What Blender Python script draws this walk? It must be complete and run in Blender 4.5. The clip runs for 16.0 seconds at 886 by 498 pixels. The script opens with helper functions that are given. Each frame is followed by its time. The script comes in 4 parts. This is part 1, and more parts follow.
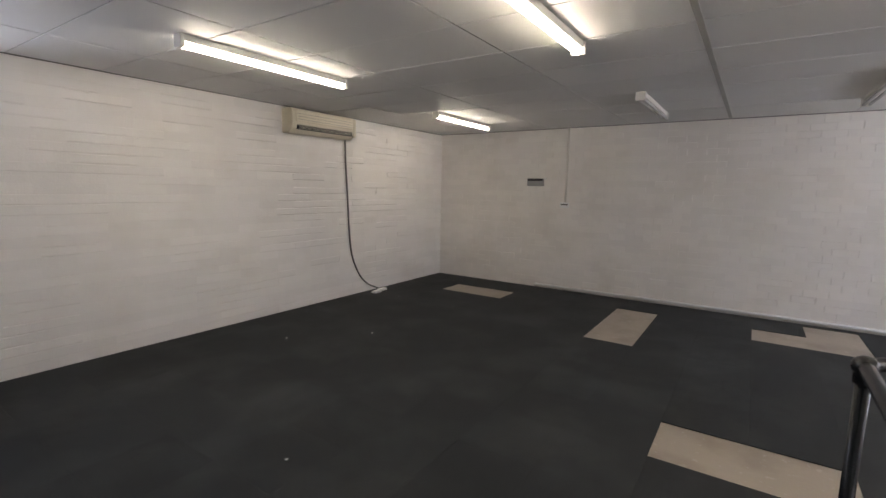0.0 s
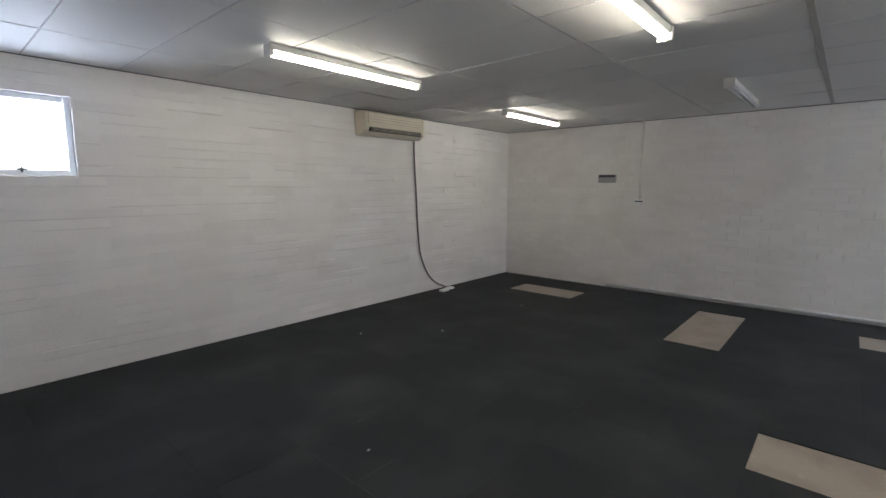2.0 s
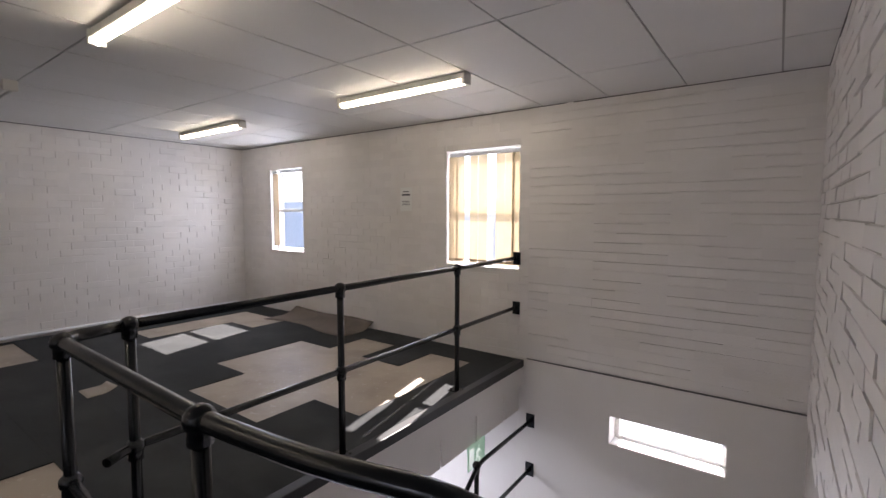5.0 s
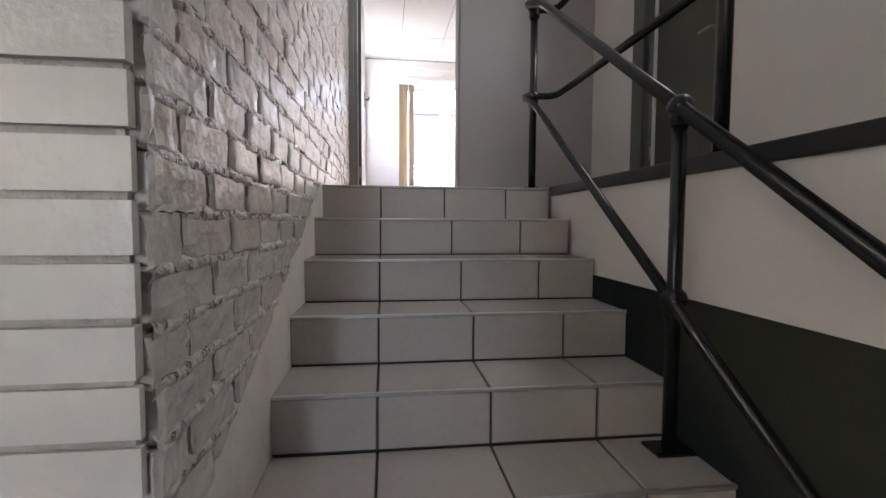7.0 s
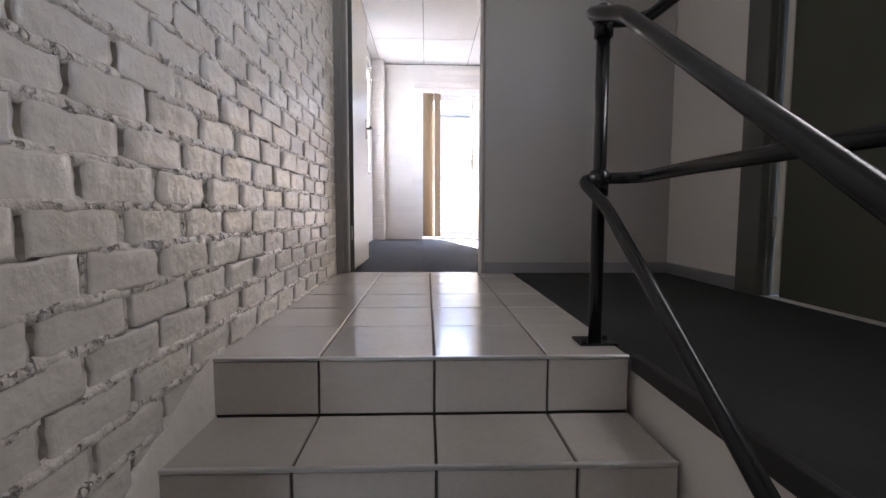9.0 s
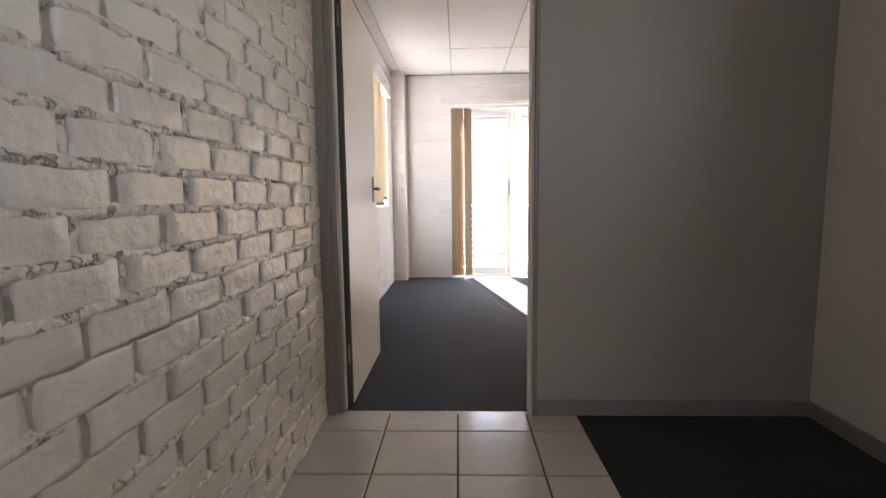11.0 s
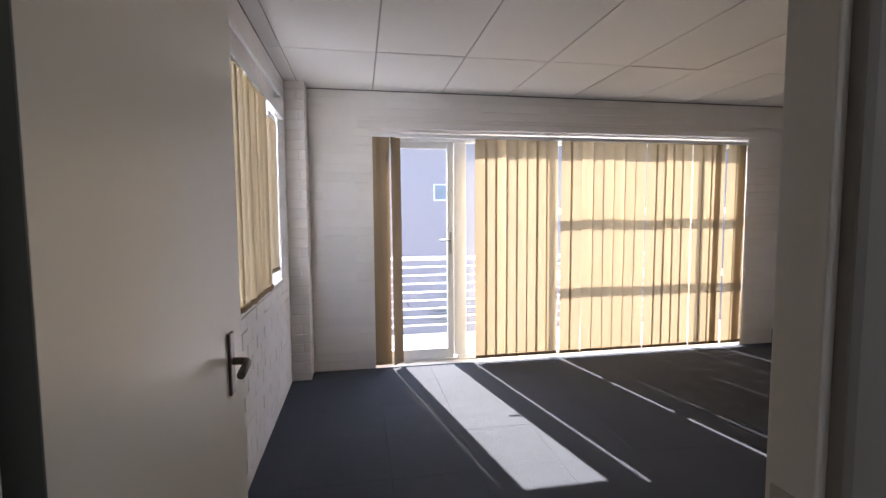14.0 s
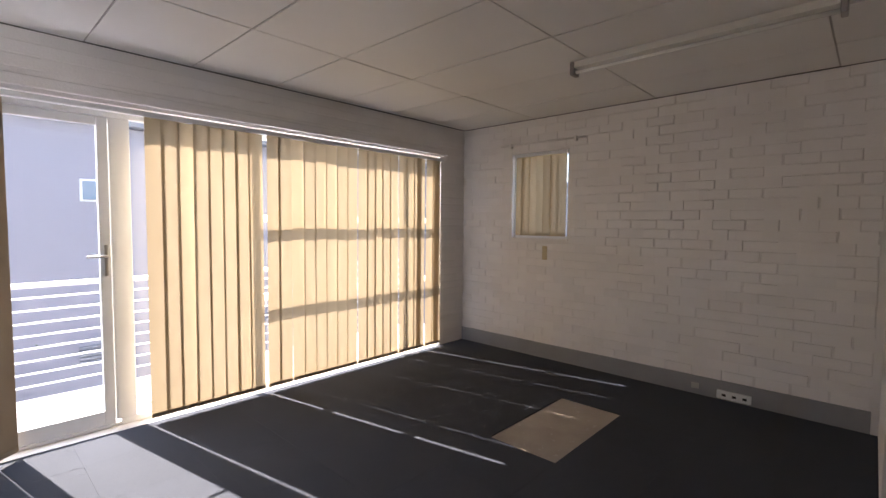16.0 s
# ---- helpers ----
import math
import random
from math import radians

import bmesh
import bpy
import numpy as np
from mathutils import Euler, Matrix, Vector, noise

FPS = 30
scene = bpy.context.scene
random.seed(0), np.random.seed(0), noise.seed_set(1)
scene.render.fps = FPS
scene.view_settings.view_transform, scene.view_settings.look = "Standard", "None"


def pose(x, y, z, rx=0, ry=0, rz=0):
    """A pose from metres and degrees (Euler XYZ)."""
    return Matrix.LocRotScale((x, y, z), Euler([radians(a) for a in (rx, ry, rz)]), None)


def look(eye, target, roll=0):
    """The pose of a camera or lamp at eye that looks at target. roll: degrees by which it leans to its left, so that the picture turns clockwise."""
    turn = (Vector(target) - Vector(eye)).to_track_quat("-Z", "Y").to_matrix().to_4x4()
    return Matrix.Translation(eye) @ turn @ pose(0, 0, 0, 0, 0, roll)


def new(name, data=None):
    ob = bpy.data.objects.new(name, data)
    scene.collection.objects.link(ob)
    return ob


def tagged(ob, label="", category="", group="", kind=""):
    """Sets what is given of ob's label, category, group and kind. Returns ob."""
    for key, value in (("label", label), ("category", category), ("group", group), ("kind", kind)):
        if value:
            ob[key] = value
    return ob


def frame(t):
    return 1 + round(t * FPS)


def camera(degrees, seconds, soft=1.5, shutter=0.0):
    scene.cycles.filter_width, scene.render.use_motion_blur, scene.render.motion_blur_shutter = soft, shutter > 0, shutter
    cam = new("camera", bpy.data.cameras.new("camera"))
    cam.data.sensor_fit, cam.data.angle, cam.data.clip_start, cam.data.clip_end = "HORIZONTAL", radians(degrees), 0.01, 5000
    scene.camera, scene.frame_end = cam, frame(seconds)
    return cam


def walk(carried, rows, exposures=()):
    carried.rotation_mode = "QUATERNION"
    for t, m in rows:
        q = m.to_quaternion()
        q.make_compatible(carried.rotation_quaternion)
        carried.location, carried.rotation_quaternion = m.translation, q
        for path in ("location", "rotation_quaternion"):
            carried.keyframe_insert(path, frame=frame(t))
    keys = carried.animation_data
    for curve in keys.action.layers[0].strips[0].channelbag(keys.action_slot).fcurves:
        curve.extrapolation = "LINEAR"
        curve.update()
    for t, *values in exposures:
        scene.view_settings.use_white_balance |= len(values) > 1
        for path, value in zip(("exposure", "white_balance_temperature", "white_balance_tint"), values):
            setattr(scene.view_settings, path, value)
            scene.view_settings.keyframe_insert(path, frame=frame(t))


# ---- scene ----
cam = camera(87.8, 16.0)
PATH = [
    (0, (6.986, 4.745, 1.563), (5.338, 3.642, 1.3), 1.1),
    (0.5, (7.004, 4.741, 1.555), (5.573, 3.367, 1.3), 0.9),
    (1, (7.022, 4.779, 1.539), (5.771, 3.239, 1.288), 0.7),
    (1.5, (7.033, 4.783, 1.53), (5.799, 3.232, 1.264), 0.6),
    (2, (7.047, 4.656, 1.539), (5.558, 3.347, 1.275), 0.1),
    (2.5, (7.1, 4.534, 1.553), (5.354, 3.59, 1.309), -0.2),
    (3, (7.14, 4.572, 1.49), (5.21, 4.091, 1.279), 0.0),
    (3.5, (7.041, 4.588, 1.48), (5.054, 4.63, 1.263), 0.2),
    (4, (7.003, 4.549, 1.463), (5.089, 5.095, 1.275), 0.3),
    (4.5, (7.013, 4.524, 1.472), (5.35, 5.62, 1.288), 0.3),
    (5, (7.09, 4.592, 1.483), (5.915, 6.204, 1.328), 0.1),
    (5.2, (7.173, 4.618, 1.488), (6.24, 6.381, 1.34), -0.2),
    (7.3, (7.997, 5.019, 1.516), (8.263, 6.997, 1.396), 0.4),
    (7.5, (8.059, 5.147, 1.612), (8.314, 7.126, 1.488), 0.5),
    (8, (8.109, 5.412, 1.736), (8.3, 7.399, 1.599), 0.7),
    (8.5, (8.151, 5.731, 1.925), (8.278, 7.722, 1.772), 0.4),
    (9, (8.176, 5.998, 2.107), (8.249, 7.99, 1.949), 0.2),
    (9.2, (8.171, 6.104, 2.171), (8.229, 8.098, 2.023), -0.2),
    (11.3, (8.219, 7.17, 2.832), (8.148, 9.157, 2.616), -0.6),
    (11.5, (8.23, 7.271, 2.902), (8.158, 9.259, 2.697), -0.6),
    (12, (8.279, 7.469, 3.038), (8.18, 9.456, 2.83), -0.6),
    (12.5, (8.229, 7.703, 3.068), (8.126, 9.691, 2.879), -0.3),
    (13, (8.103, 8.041, 3.121), (8.062, 10.036, 2.982), -0.4),
    (13.5, (8.088, 8.381, 3.09), (8.173, 10.376, 2.978), -0.5),
    (14, (8.003, 8.716, 3.174), (8.355, 10.679, 3.025), -0.4),
    (14.5, (7.975, 8.961, 3.215), (8.605, 10.853, 3.064), -0.0),
    (15, (8.045, 9.15, 3.208), (8.925, 10.941, 3.074), 0.6),
    (15.5, (8.105, 9.261, 3.191), (9.264, 10.887, 3.075), 0.9),
    (16, (8.161, 9.326, 3.171), (9.619, 10.691, 3.059), 0.5),
]
walk(cam, [(t, look(eye, target, roll)) for t, eye, target, roll in PATH],
     [(0.0, 3.15, 6350, 17), (0.7, 3.0, 6450, 16), (1.5, 2.75, 6450, 17), (2.0, 3.0, 5850, 12), (2.5, 2.95, 5450, 8), (3.0, 3.2, 5750, 16), (3.5, 2.75, 5900, 17), (4.2, 2.55, 6300, 17), (5.2, 2.35, 6500, 20),
      (7.3, 4.65, 6250, 16), (8.5, 4.4, 6200, 16), (9.2, 4.1, 6200, 16), (11.3, 3.85, 7050, 15), (12.5, 3.8, 6950, 15), (13.2, 3.1, 6600, 14), (14.0, 2.75, 6450, 15), (16.0, 2.6, 6650, 17)])
# ---- levels and light ----
L = 1.69            # upper floor above the mezzanine floor
H = 2.5             # mezzanine ceiling
HU = 4.33           # upper ceiling
YW = 8.776          # inner face of the mezzanine's window wall
YD = 9.166          # wall with the office door
YF = 13.146         # glazed office wall
XL, XR = 7.37, 12.62  # office side walls
XE = 9.87          # east wall of the stair hall

world = bpy.data.worlds.new("sky")
scene.world = world
world.use_nodes = True
wn = world.node_tree.nodes
sky = wn.new("ShaderNodeTexSky")
sky.sky_type = 'NISHITA'
sky.sun_disc = False
SUN_WAY = Vector((0.225, -1.08, -1.0)).normalized()
sky.sun_elevation = math.asin(-SUN_WAY.z)
sky.sun_rotation = math.atan2(-SUN_WAY.x, -SUN_WAY.y)
wn["Background"].inputs["Strength"].default_value = 0.09
world.node_tree.links.new(sky.outputs[0], wn["Background"].inputs["Color"])
sun_data = bpy.data.lights.new("sun", 'SUN')
sun_data.energy = 5.0
sun_data.angle = radians(0.5)
sun_data.color = (1.0, 0.95, 0.87)
sun = new("sun", sun_data)
sun.matrix_world = look((0, 0, 20), Vector((0, 0, 20)) + SUN_WAY)


def window_light(name, at, to, w, h, energy, color=(0.86, 0.92, 1.0)):
    d = bpy.data.lights.new(name, 'AREA')
    d.shape, d.size, d.size_y, d.energy, d.color = 'RECTANGLE', w, h, energy, color
    ob = new(name, d)
    ob.matrix_world = look(at, to)
    return ob


window_light("sky_fill", (1.16, YW + 0.17, 1.52), (1.16, 0, 1.2), 0.68, 1.1, 5.5)
window_light("sky_fill", (4.54, YW + 0.17, 1.53), (4.54, 0, 1.2), 0.85, 1.15, 7)
window_light("sky_fill", (6.48, -0.33, 1.93), (6.48, 5, 1.5), 0.6, 0.6, 3)
window_light("sky_fill", (6.4, YW + 0.33, -0.48), (6.4, 5, -0.8), 0.85, 0.25, 1.2)
window_light("sky_fill", (10.7, YF + 0.3, 2.9), (10.7, 9, 2.5), 2.8, 2.0, 10)
# extra fill hidden above the balcony door head, aimed in to brighten office and hall
window_light("sky_fill", (8.55, YF + 0.55, 4.4), (8.25, 9.6, 1.7), 0.9, 0.6, 14)
window_light("sky_fill", (XL - 0.4, 11.8, 3.35), (10, 11.8, 3.0), 1.5, 1.25, 5)
window_light("sky_fill", (XR + 0.4, 12.04, 3.5), (10, 12.04, 3.0), 0.7, 0.95, 0.9)


# ---- materials ----
def material(name, color, rough=0.6, metal=0.0, spots=None, spot_scale=3.0, spot_amount=0.5, grain=0.0, grain_scale=120.0,
             bump=0.0, bump_scale=60.0, bump_depth=0.004, vary=0.0, islands=0.0, coat=0.0, wear=None, pits=0.0, pit_from=0.6):
    m = bpy.data.materials.new(name)
    m.use_nodes = True
    nt = m.node_tree
    n, l = nt.nodes, nt.links
    b = n["Principled BSDF"]
    b.inputs["Roughness"].default_value = rough
    b.inputs["Metallic"].default_value = metal
    b.inputs["Coat Weight"].default_value = coat
    geo = n.new("ShaderNodeNewGeometry")
    col = n.new("ShaderNodeRGB")
    col.outputs[0].default_value = (*color, 1)
    out = col.outputs[0]

    def noise_tex(scale, detail=4.0):
        t = n.new("ShaderNodeTexNoise")
        t.inputs["Scale"].default_value = scale
        t.inputs["Detail"].default_value = detail
        l.new(geo.outputs["Position"], t.inputs["Vector"])
        return t

    def blend(a, color2, fac_socket):
        mx = n.new("ShaderNodeMix")
        mx.data_type = 'RGBA'
        l.new(fac_socket, mx.inputs[0])
        l.new(a, mx.inputs[6])
        mx.inputs[7].default_value = (*color2, 1)
        return mx.outputs[2]

    def ramp(sock, a, b_, top):
        r = n.new("ShaderNodeMapRange")
        r.inputs[1].default_value, r.inputs[2].default_value = a, b_
        r.inputs[3].default_value, r.inputs[4].default_value = 0.0, top
        l.new(sock, r.inputs[0])
        return r.outputs[0]

    if spots:
        out = blend(out, spots, ramp(noise_tex(spot_scale).outputs[0], 0.45, 0.75, spot_amount))
    if wear:
        out = blend(out, wear, ramp(noise_tex(spot_scale * 7.3, 8.0).outputs[0], 0.62, 0.68, 0.55))
    if grain:
        out = blend(out, tuple(c * 0.3 for c in color), ramp(noise_tex(grain_scale, 2.0).outputs[0], 0.4, 0.7, grain))
    if vary or islands:
        hsv = n.new("ShaderNodeHueSaturation")
        rg = n.new("ShaderNodeMapRange")
        amount = vary or islands
        rg.inputs[3].default_value, rg.inputs[4].default_value = 1 - amount, 1 + amount
        if vary:
            info = n.new("ShaderNodeObjectInfo")
            l.new(info.outputs["Random"], rg.inputs[0])
        else:
            l.new(geo.outputs["Random Per Island"], rg.inputs[0])
        l.new(rg.outputs[0], hsv.inputs["Value"])
        l.new(out, hsv.inputs["Color"])
        out = hsv.outputs[0]
    l.new(out, b.inputs["Base Color"])
    if bump:
        bp = n.new("ShaderNodeBump")
        bp.inputs["Strength"].default_value = bump
        bp.inputs["Distance"].default_value = bump_depth
        l.new(noise_tex(bump_scale, 6.0).outputs[0], bp.inputs["Height"])
        l.new(bp.outputs[0], b.inputs["Normal"])
        if pits:
            pit = n.new("ShaderNodeBump")
            pit.invert = True
            pit.inputs["Strength"].default_value = 1.0
            pit.inputs["Distance"].default_value = pits
            l.new(ramp(noise_tex(34.0, 5.0).outputs[0], pit_from, pit_from + 0.08, 1.0), pit.inputs["Height"])
            l.new(bp.outputs[0], pit.inputs["Normal"])
            l.new(pit.outputs[0], b.inputs["Normal"])
    return m


def emitter(name, color, strength):
    m = bpy.data.materials.new(name)
    m.use_nodes = True
    b = m.node_tree.nodes["Principled BSDF"]
    b.inputs["Base Color"].default_value = (0.8, 0.8, 0.8, 1)
    b.inputs["Emission Color"].default_value = (*color, 1)
    b.inputs["Emission Strength"].default_value = strength
    return m


def glass(name, tint=(0.95, 0.97, 1.0), rough=0.0):
    m = bpy.data.materials.new(name)
    m.use_nodes = True
    nt = m.node_tree
    nt.nodes.clear()
    out = nt.nodes.new("ShaderNodeOutputMaterial")
    tr = nt.nodes.new("ShaderNodeBsdfTransparent")
    tr.inputs[0].default_value = (*tint, 1)
    gl = nt.nodes.new("ShaderNodeBsdfGlossy")
    gl.inputs["Roughness"].default_value = 0.02
    mx = nt.nodes.new("ShaderNodeMixShader")
    mx.inputs[0].default_value = 0.05
    nt.links.new(tr.outputs[0], mx.inputs[1])
    nt.links.new(gl.outputs[0], mx.inputs[2])
    nt.links.new(mx.outputs[0], out.inputs[0])
    return m


def fabric(name, color, through_color, share):
    m = bpy.data.materials.new(name)
    m.use_nodes = True
    nt = m.node_tree
    nt.nodes.clear()
    out = nt.nodes.new("ShaderNodeOutputMaterial")
    df = nt.nodes.new("ShaderNodeBsdfDiffuse")
    tl = nt.nodes.new("ShaderNodeBsdfTranslucent")
    mx = nt.nodes.new("ShaderNodeMixShader")
    geo = nt.nodes.new("ShaderNodeNewGeometry")
    tex = nt.nodes.new("ShaderNodeTexNoise")
    tex.inputs["Scale"].default_value = 9.0
    rg = nt.nodes.new("ShaderNodeMapRange")
    rg.inputs[3].default_value, rg.inputs[4].default_value = 0.82, 1.12
    nt.links.new(geo.outputs["Position"], tex.inputs["Vector"])
    nt.links.new(tex.outputs[0], rg.inputs[0])
    hsv = nt.nodes.new("ShaderNodeHueSaturation")
    hsv.inputs["Color"].default_value = (*through_color, 1)
    nt.links.new(rg.outputs[0], hsv.inputs["Value"])
    nt.links.new(hsv.outputs[0], tl.inputs["Color"])
    df.inputs["Color"].default_value = (*color, 1)
    mx.inputs[0].default_value = share
    nt.links.new(df.outputs[0], mx.inputs[1])
    nt.links.new(tl.outputs[0], mx.inputs[2])
    nt.links.new(mx.outputs[0], out.inputs[0])
    return m


M_BRICK = material("painted_brick", (0.79, 0.76, 0.74), 0.55, spots=(0.66, 0.62, 0.58), spot_scale=1.6, spot_amount=0.5, bump=0.5, bump_scale=70, bump_depth=0.004, islands=0.03)
M_MORTAR = material("painted_mortar", (0.77, 0.74, 0.72), 0.6, spots=(0.62, 0.58, 0.54), spot_scale=2.2, spot_amount=0.45, bump=0.5, bump_scale=90)
M_ROUGH = material("rough_painted_brick", (0.66, 0.635, 0.60), 0.24, spots=(0.54, 0.505, 0.46), spot_scale=6, spot_amount=0.5, bump=0.7, bump_scale=28, bump_depth=0.008, vary=0.04)
M_BEAD = material("lumpy_painted_mortar", (0.65, 0.62, 0.585), 0.35, spots=(0.46, 0.42, 0.37), spot_scale=14, spot_amount=0.6, bump=1.0, bump_scale=40, bump_depth=0.012, pits=0.018, pit_from=0.56)
M_ROUGH_J = material("rough_painted_mortar", (0.45, 0.42, 0.38), 0.5, spots=(0.28, 0.255, 0.22), spot_scale=9, spot_amount=0.7, bump=1.0, bump_scale=48, bump_depth=0.012)
M_PLASTER = material("white_plaster", (0.76, 0.73, 0.70), 0.6, spots=(0.68, 0.64, 0.6), spot_scale=1.3, spot_amount=0.5, bump=0.25, bump_scale=120, bump_depth=0.002)
# light grey, with the shade on the office door wall darkened into its colour
M_GREYWALL = material("shade_darkened_grey_wall", (0.44, 0.42, 0.405), 0.55, spots=(0.39, 0.37, 0.355), spot_scale=1.1, spot_amount=0.5, bump=0.25, bump_scale=120, bump_depth=0.002)
M_BAND = material("painted_plaster_band", (0.7, 0.67, 0.63), 0.45, spots=(0.5, 0.47, 0.42), spot_scale=5, spot_amount=0.5, bump=0.6, bump_scale=18, bump_depth=0.01)
M_PANEL = material("ceiling_panel", (0.74, 0.73, 0.72), 0.65, spots=(0.66, 0.64, 0.62), spot_scale=0.9, spot_amount=0.5, islands=0.03, bump=0.15, bump_scale=200, bump_depth=0.001)
M_BAR = material("ceiling_bar", (0.32, 0.31, 0.29), 0.4)
M_CARPET = material("charcoal_carpet", (0.026, 0.029, 0.031), 0.95, spots=(0.06, 0.064, 0.064), spot_scale=1.7, spot_amount=0.7, grain=0.5, grain_scale=400, bump=0.9, bump_scale=500, bump_depth=0.004, vary=0.12)
M_CARPET2 = material("navy_carpet", (0.043, 0.05, 0.067), 0.95, spots=(0.055, 0.062, 0.08), spot_scale=3, spot_amount=0.5, grain=0.6, grain_scale=420, bump=0.9, bump_scale=500, bump_depth=0.004, vary=0.05)
M_SCREED = material("glue_stained_screed", (0.40, 0.345, 0.28), 0.5, spots=(0.25, 0.2, 0.155), spot_scale=2.6, spot_amount=0.75, wear=(0.5, 0.45, 0.39), bump=0.3, bump_scale=40)
M_STEEL = material("black_gloss_paint", (0.006, 0.008, 0.011), 0.24, spots=(0.016, 0.019, 0.023), spot_scale=18, spot_amount=0.6, bump=0.3, bump_scale=80, bump_depth=0.002)
M_TILE = material("glazed_floor_tile", (0.54, 0.51, 0.48), 0.16, spots=(0.47, 0.435, 0.395), spot_scale=4, spot_amount=0.6, grain=0.08, grain_scale=60, bump=0.08, bump_scale=9, bump_depth=0.003, vary=0.04)
M_GROUT = material("dark_grout", (0.07, 0.062, 0.055), 0.9)
M_TRIM = material("aluminium_nosing", (0.6, 0.6, 0.6), 0.35, 0.8)
M_WHITE = material("white_powder_coat", (0.78, 0.79, 0.8), 0.35, spots=(0.7, 0.7, 0.7), spot_scale=6, spot_amount=0.3)
M_FRAME = material("grey_frame_paint", (0.3, 0.28, 0.265), 0.45, spots=(0.3, 0.28, 0.26), spot_scale=5, spot_amount=0.5)
M_DOOR = material("cream_door_paint", (0.72, 0.69, 0.62), 0.3, spots=(0.66, 0.62, 0.55), spot_scale=1.5, spot_amount=0.4, bump=0.08, bump_scale=40, bump_depth=0.001)
M_DARKDOOR = material("dark_door_paint", (0.064, 0.07, 0.052), 0.45, spots=(0.048, 0.052, 0.04), spot_scale=2, spot_amount=0.5)
M_DARKFRAME = material("green_grey_frame_paint", (0.11, 0.115, 0.105), 0.4, spots=(0.08, 0.085, 0.075), spot_scale=6, spot_amount=0.5)
M_SKIRT = material("grey_skirting_paint", (0.27, 0.27, 0.275), 0.5, spots=(0.2, 0.2, 0.2), spot_scale=4, spot_amount=0.4, bump=0.2, bump_scale=60)
M_AC = material("aged_plastic", (0.66, 0.6, 0.48), 0.4, spots=(0.58, 0.52, 0.4), spot_scale=5, spot_amount=0.3)
M_DARK = material("dark_plastic", (0.014, 0.014, 0.016), 0.5)
M_CABLE = material("grey_cable", (0.13, 0.12, 0.12), 0.5)
M_LAMP = material("lamp_enamel", (0.75, 0.73, 0.68), 0.35, spots=(0.65, 0.6, 0.5), spot_scale=8, spot_amount=0.3)
M_TUBE = emitter("lit_tube", (1.0, 0.9, 0.68), 3.8)
M_TUBE_OFF = material("unlit_tube", (0.82, 0.82, 0.8), 0.25)
M_BRONZE = material("dull_steel", (0.2, 0.185, 0.17), 0.35, 1.0)
M_CHROME = material("worn_steel", (0.5, 0.48, 0.45), 0.3, 1.0)
M_GLASS = glass("clear_glass")
M_FROST = fabric("frosted_glass", (0.6, 0.64, 0.7), (0.55, 0.6, 0.66), 0.6)
M_BLIND = fabric("beige_blind_fabric", (0.53, 0.44, 0.3), (0.73, 0.57, 0.365), 0.125)
# brown fabric; on stacked slats its dark tone paints the light lost through doubling
M_BLIND_DK = fabric("brown_and_stack_dimmed_fabric", (0.32, 0.25, 0.17), (0.5, 0.34, 0.18), 0.08)
M_MAT = material("carpet_backing", (0.2, 0.165, 0.14), 0.8, spots=(0.13, 0.11, 0.1), spot_scale=5, spot_amount=0.6)
M_PAPER = material("paper", (0.8, 0.8, 0.78), 0.7)
M_INK = material("ink", (0.1, 0.1, 0.11), 0.7)
M_GREEN = emitter("sign_green", (0.1, 0.5, 0.22), 0.06)
M_SIGNWHITE = emitter("sign_white", (0.9, 1.0, 0.92), 0.12)
M_OUTWALL = material("pale_render", (0.35, 0.34, 0.38), 0.8, spots=(0.31, 0.3, 0.34), spot_scale=0.5, spot_amount=0.5, bump=0.2, bump_scale=30)
M_WING = material("white_render", (0.8, 0.79, 0.8), 0.8, spots=(0.72, 0.7, 0.72), spot_scale=0.6, spot_amount=0.5)
M_GROUND = material("asphalt", (0.06, 0.06, 0.06), 0.9, spots=(0.09, 0.09, 0.085), spot_scale=0.7, bump=0.4, bump_scale=40)
M_ROOF = material("roof_sheet", (0.32, 0.33, 0.35), 0.5, spots=(0.26, 0.26, 0.27), spot_scale=1.0)
M_LOWFLOOR = material("pale_lower_floor", (0.5, 0.48, 0.5), 0.4, spots=(0.42, 0.4, 0.42), spot_scale=1.5)
M_LEAF = material("shrub_leaf", (0.05, 0.09, 0.04), 0.6, islands=0.4)


# ---- mesh helpers ----
def box(bm, x0, x1, y0, y1, z0, z1, mat=0):
    v = [bm.verts.new(p) for p in ((x0, y0, z0), (x1, y0, z0), (x1, y1, z0), (x0, y1, z0), (x0, y0, z1), (x1, y0, z1), (x1, y1, z1), (x0, y1, z1))]
    for f in ((0, 3, 2, 1), (4, 5, 6, 7), (0, 1, 5, 4), (1, 2, 6, 5), (2, 3, 7, 6), (3, 0, 4, 7)):
        bm.faces.new([v[i] for i in f]).material_index = mat


def soft_box(x0, x1, y0, y1, z0, z1, r=0.004, seg=2):
    bm = bmesh.new()
    box(bm, x0, x1, y0, y1, z0, z1)
    bmesh.ops.bevel(bm, geom=bm.edges[:], offset=r, segments=seg, affect='EDGES', profile=0.5)
    return bm


def join(*bms):
    out = bmesh.new()
    for b in bms:
        me = bpy.data.meshes.new("tmp")
        b.to_mesh(me)
        b.free()
        out.from_mesh(me)
        bpy.data.meshes.remove(me)
    return out


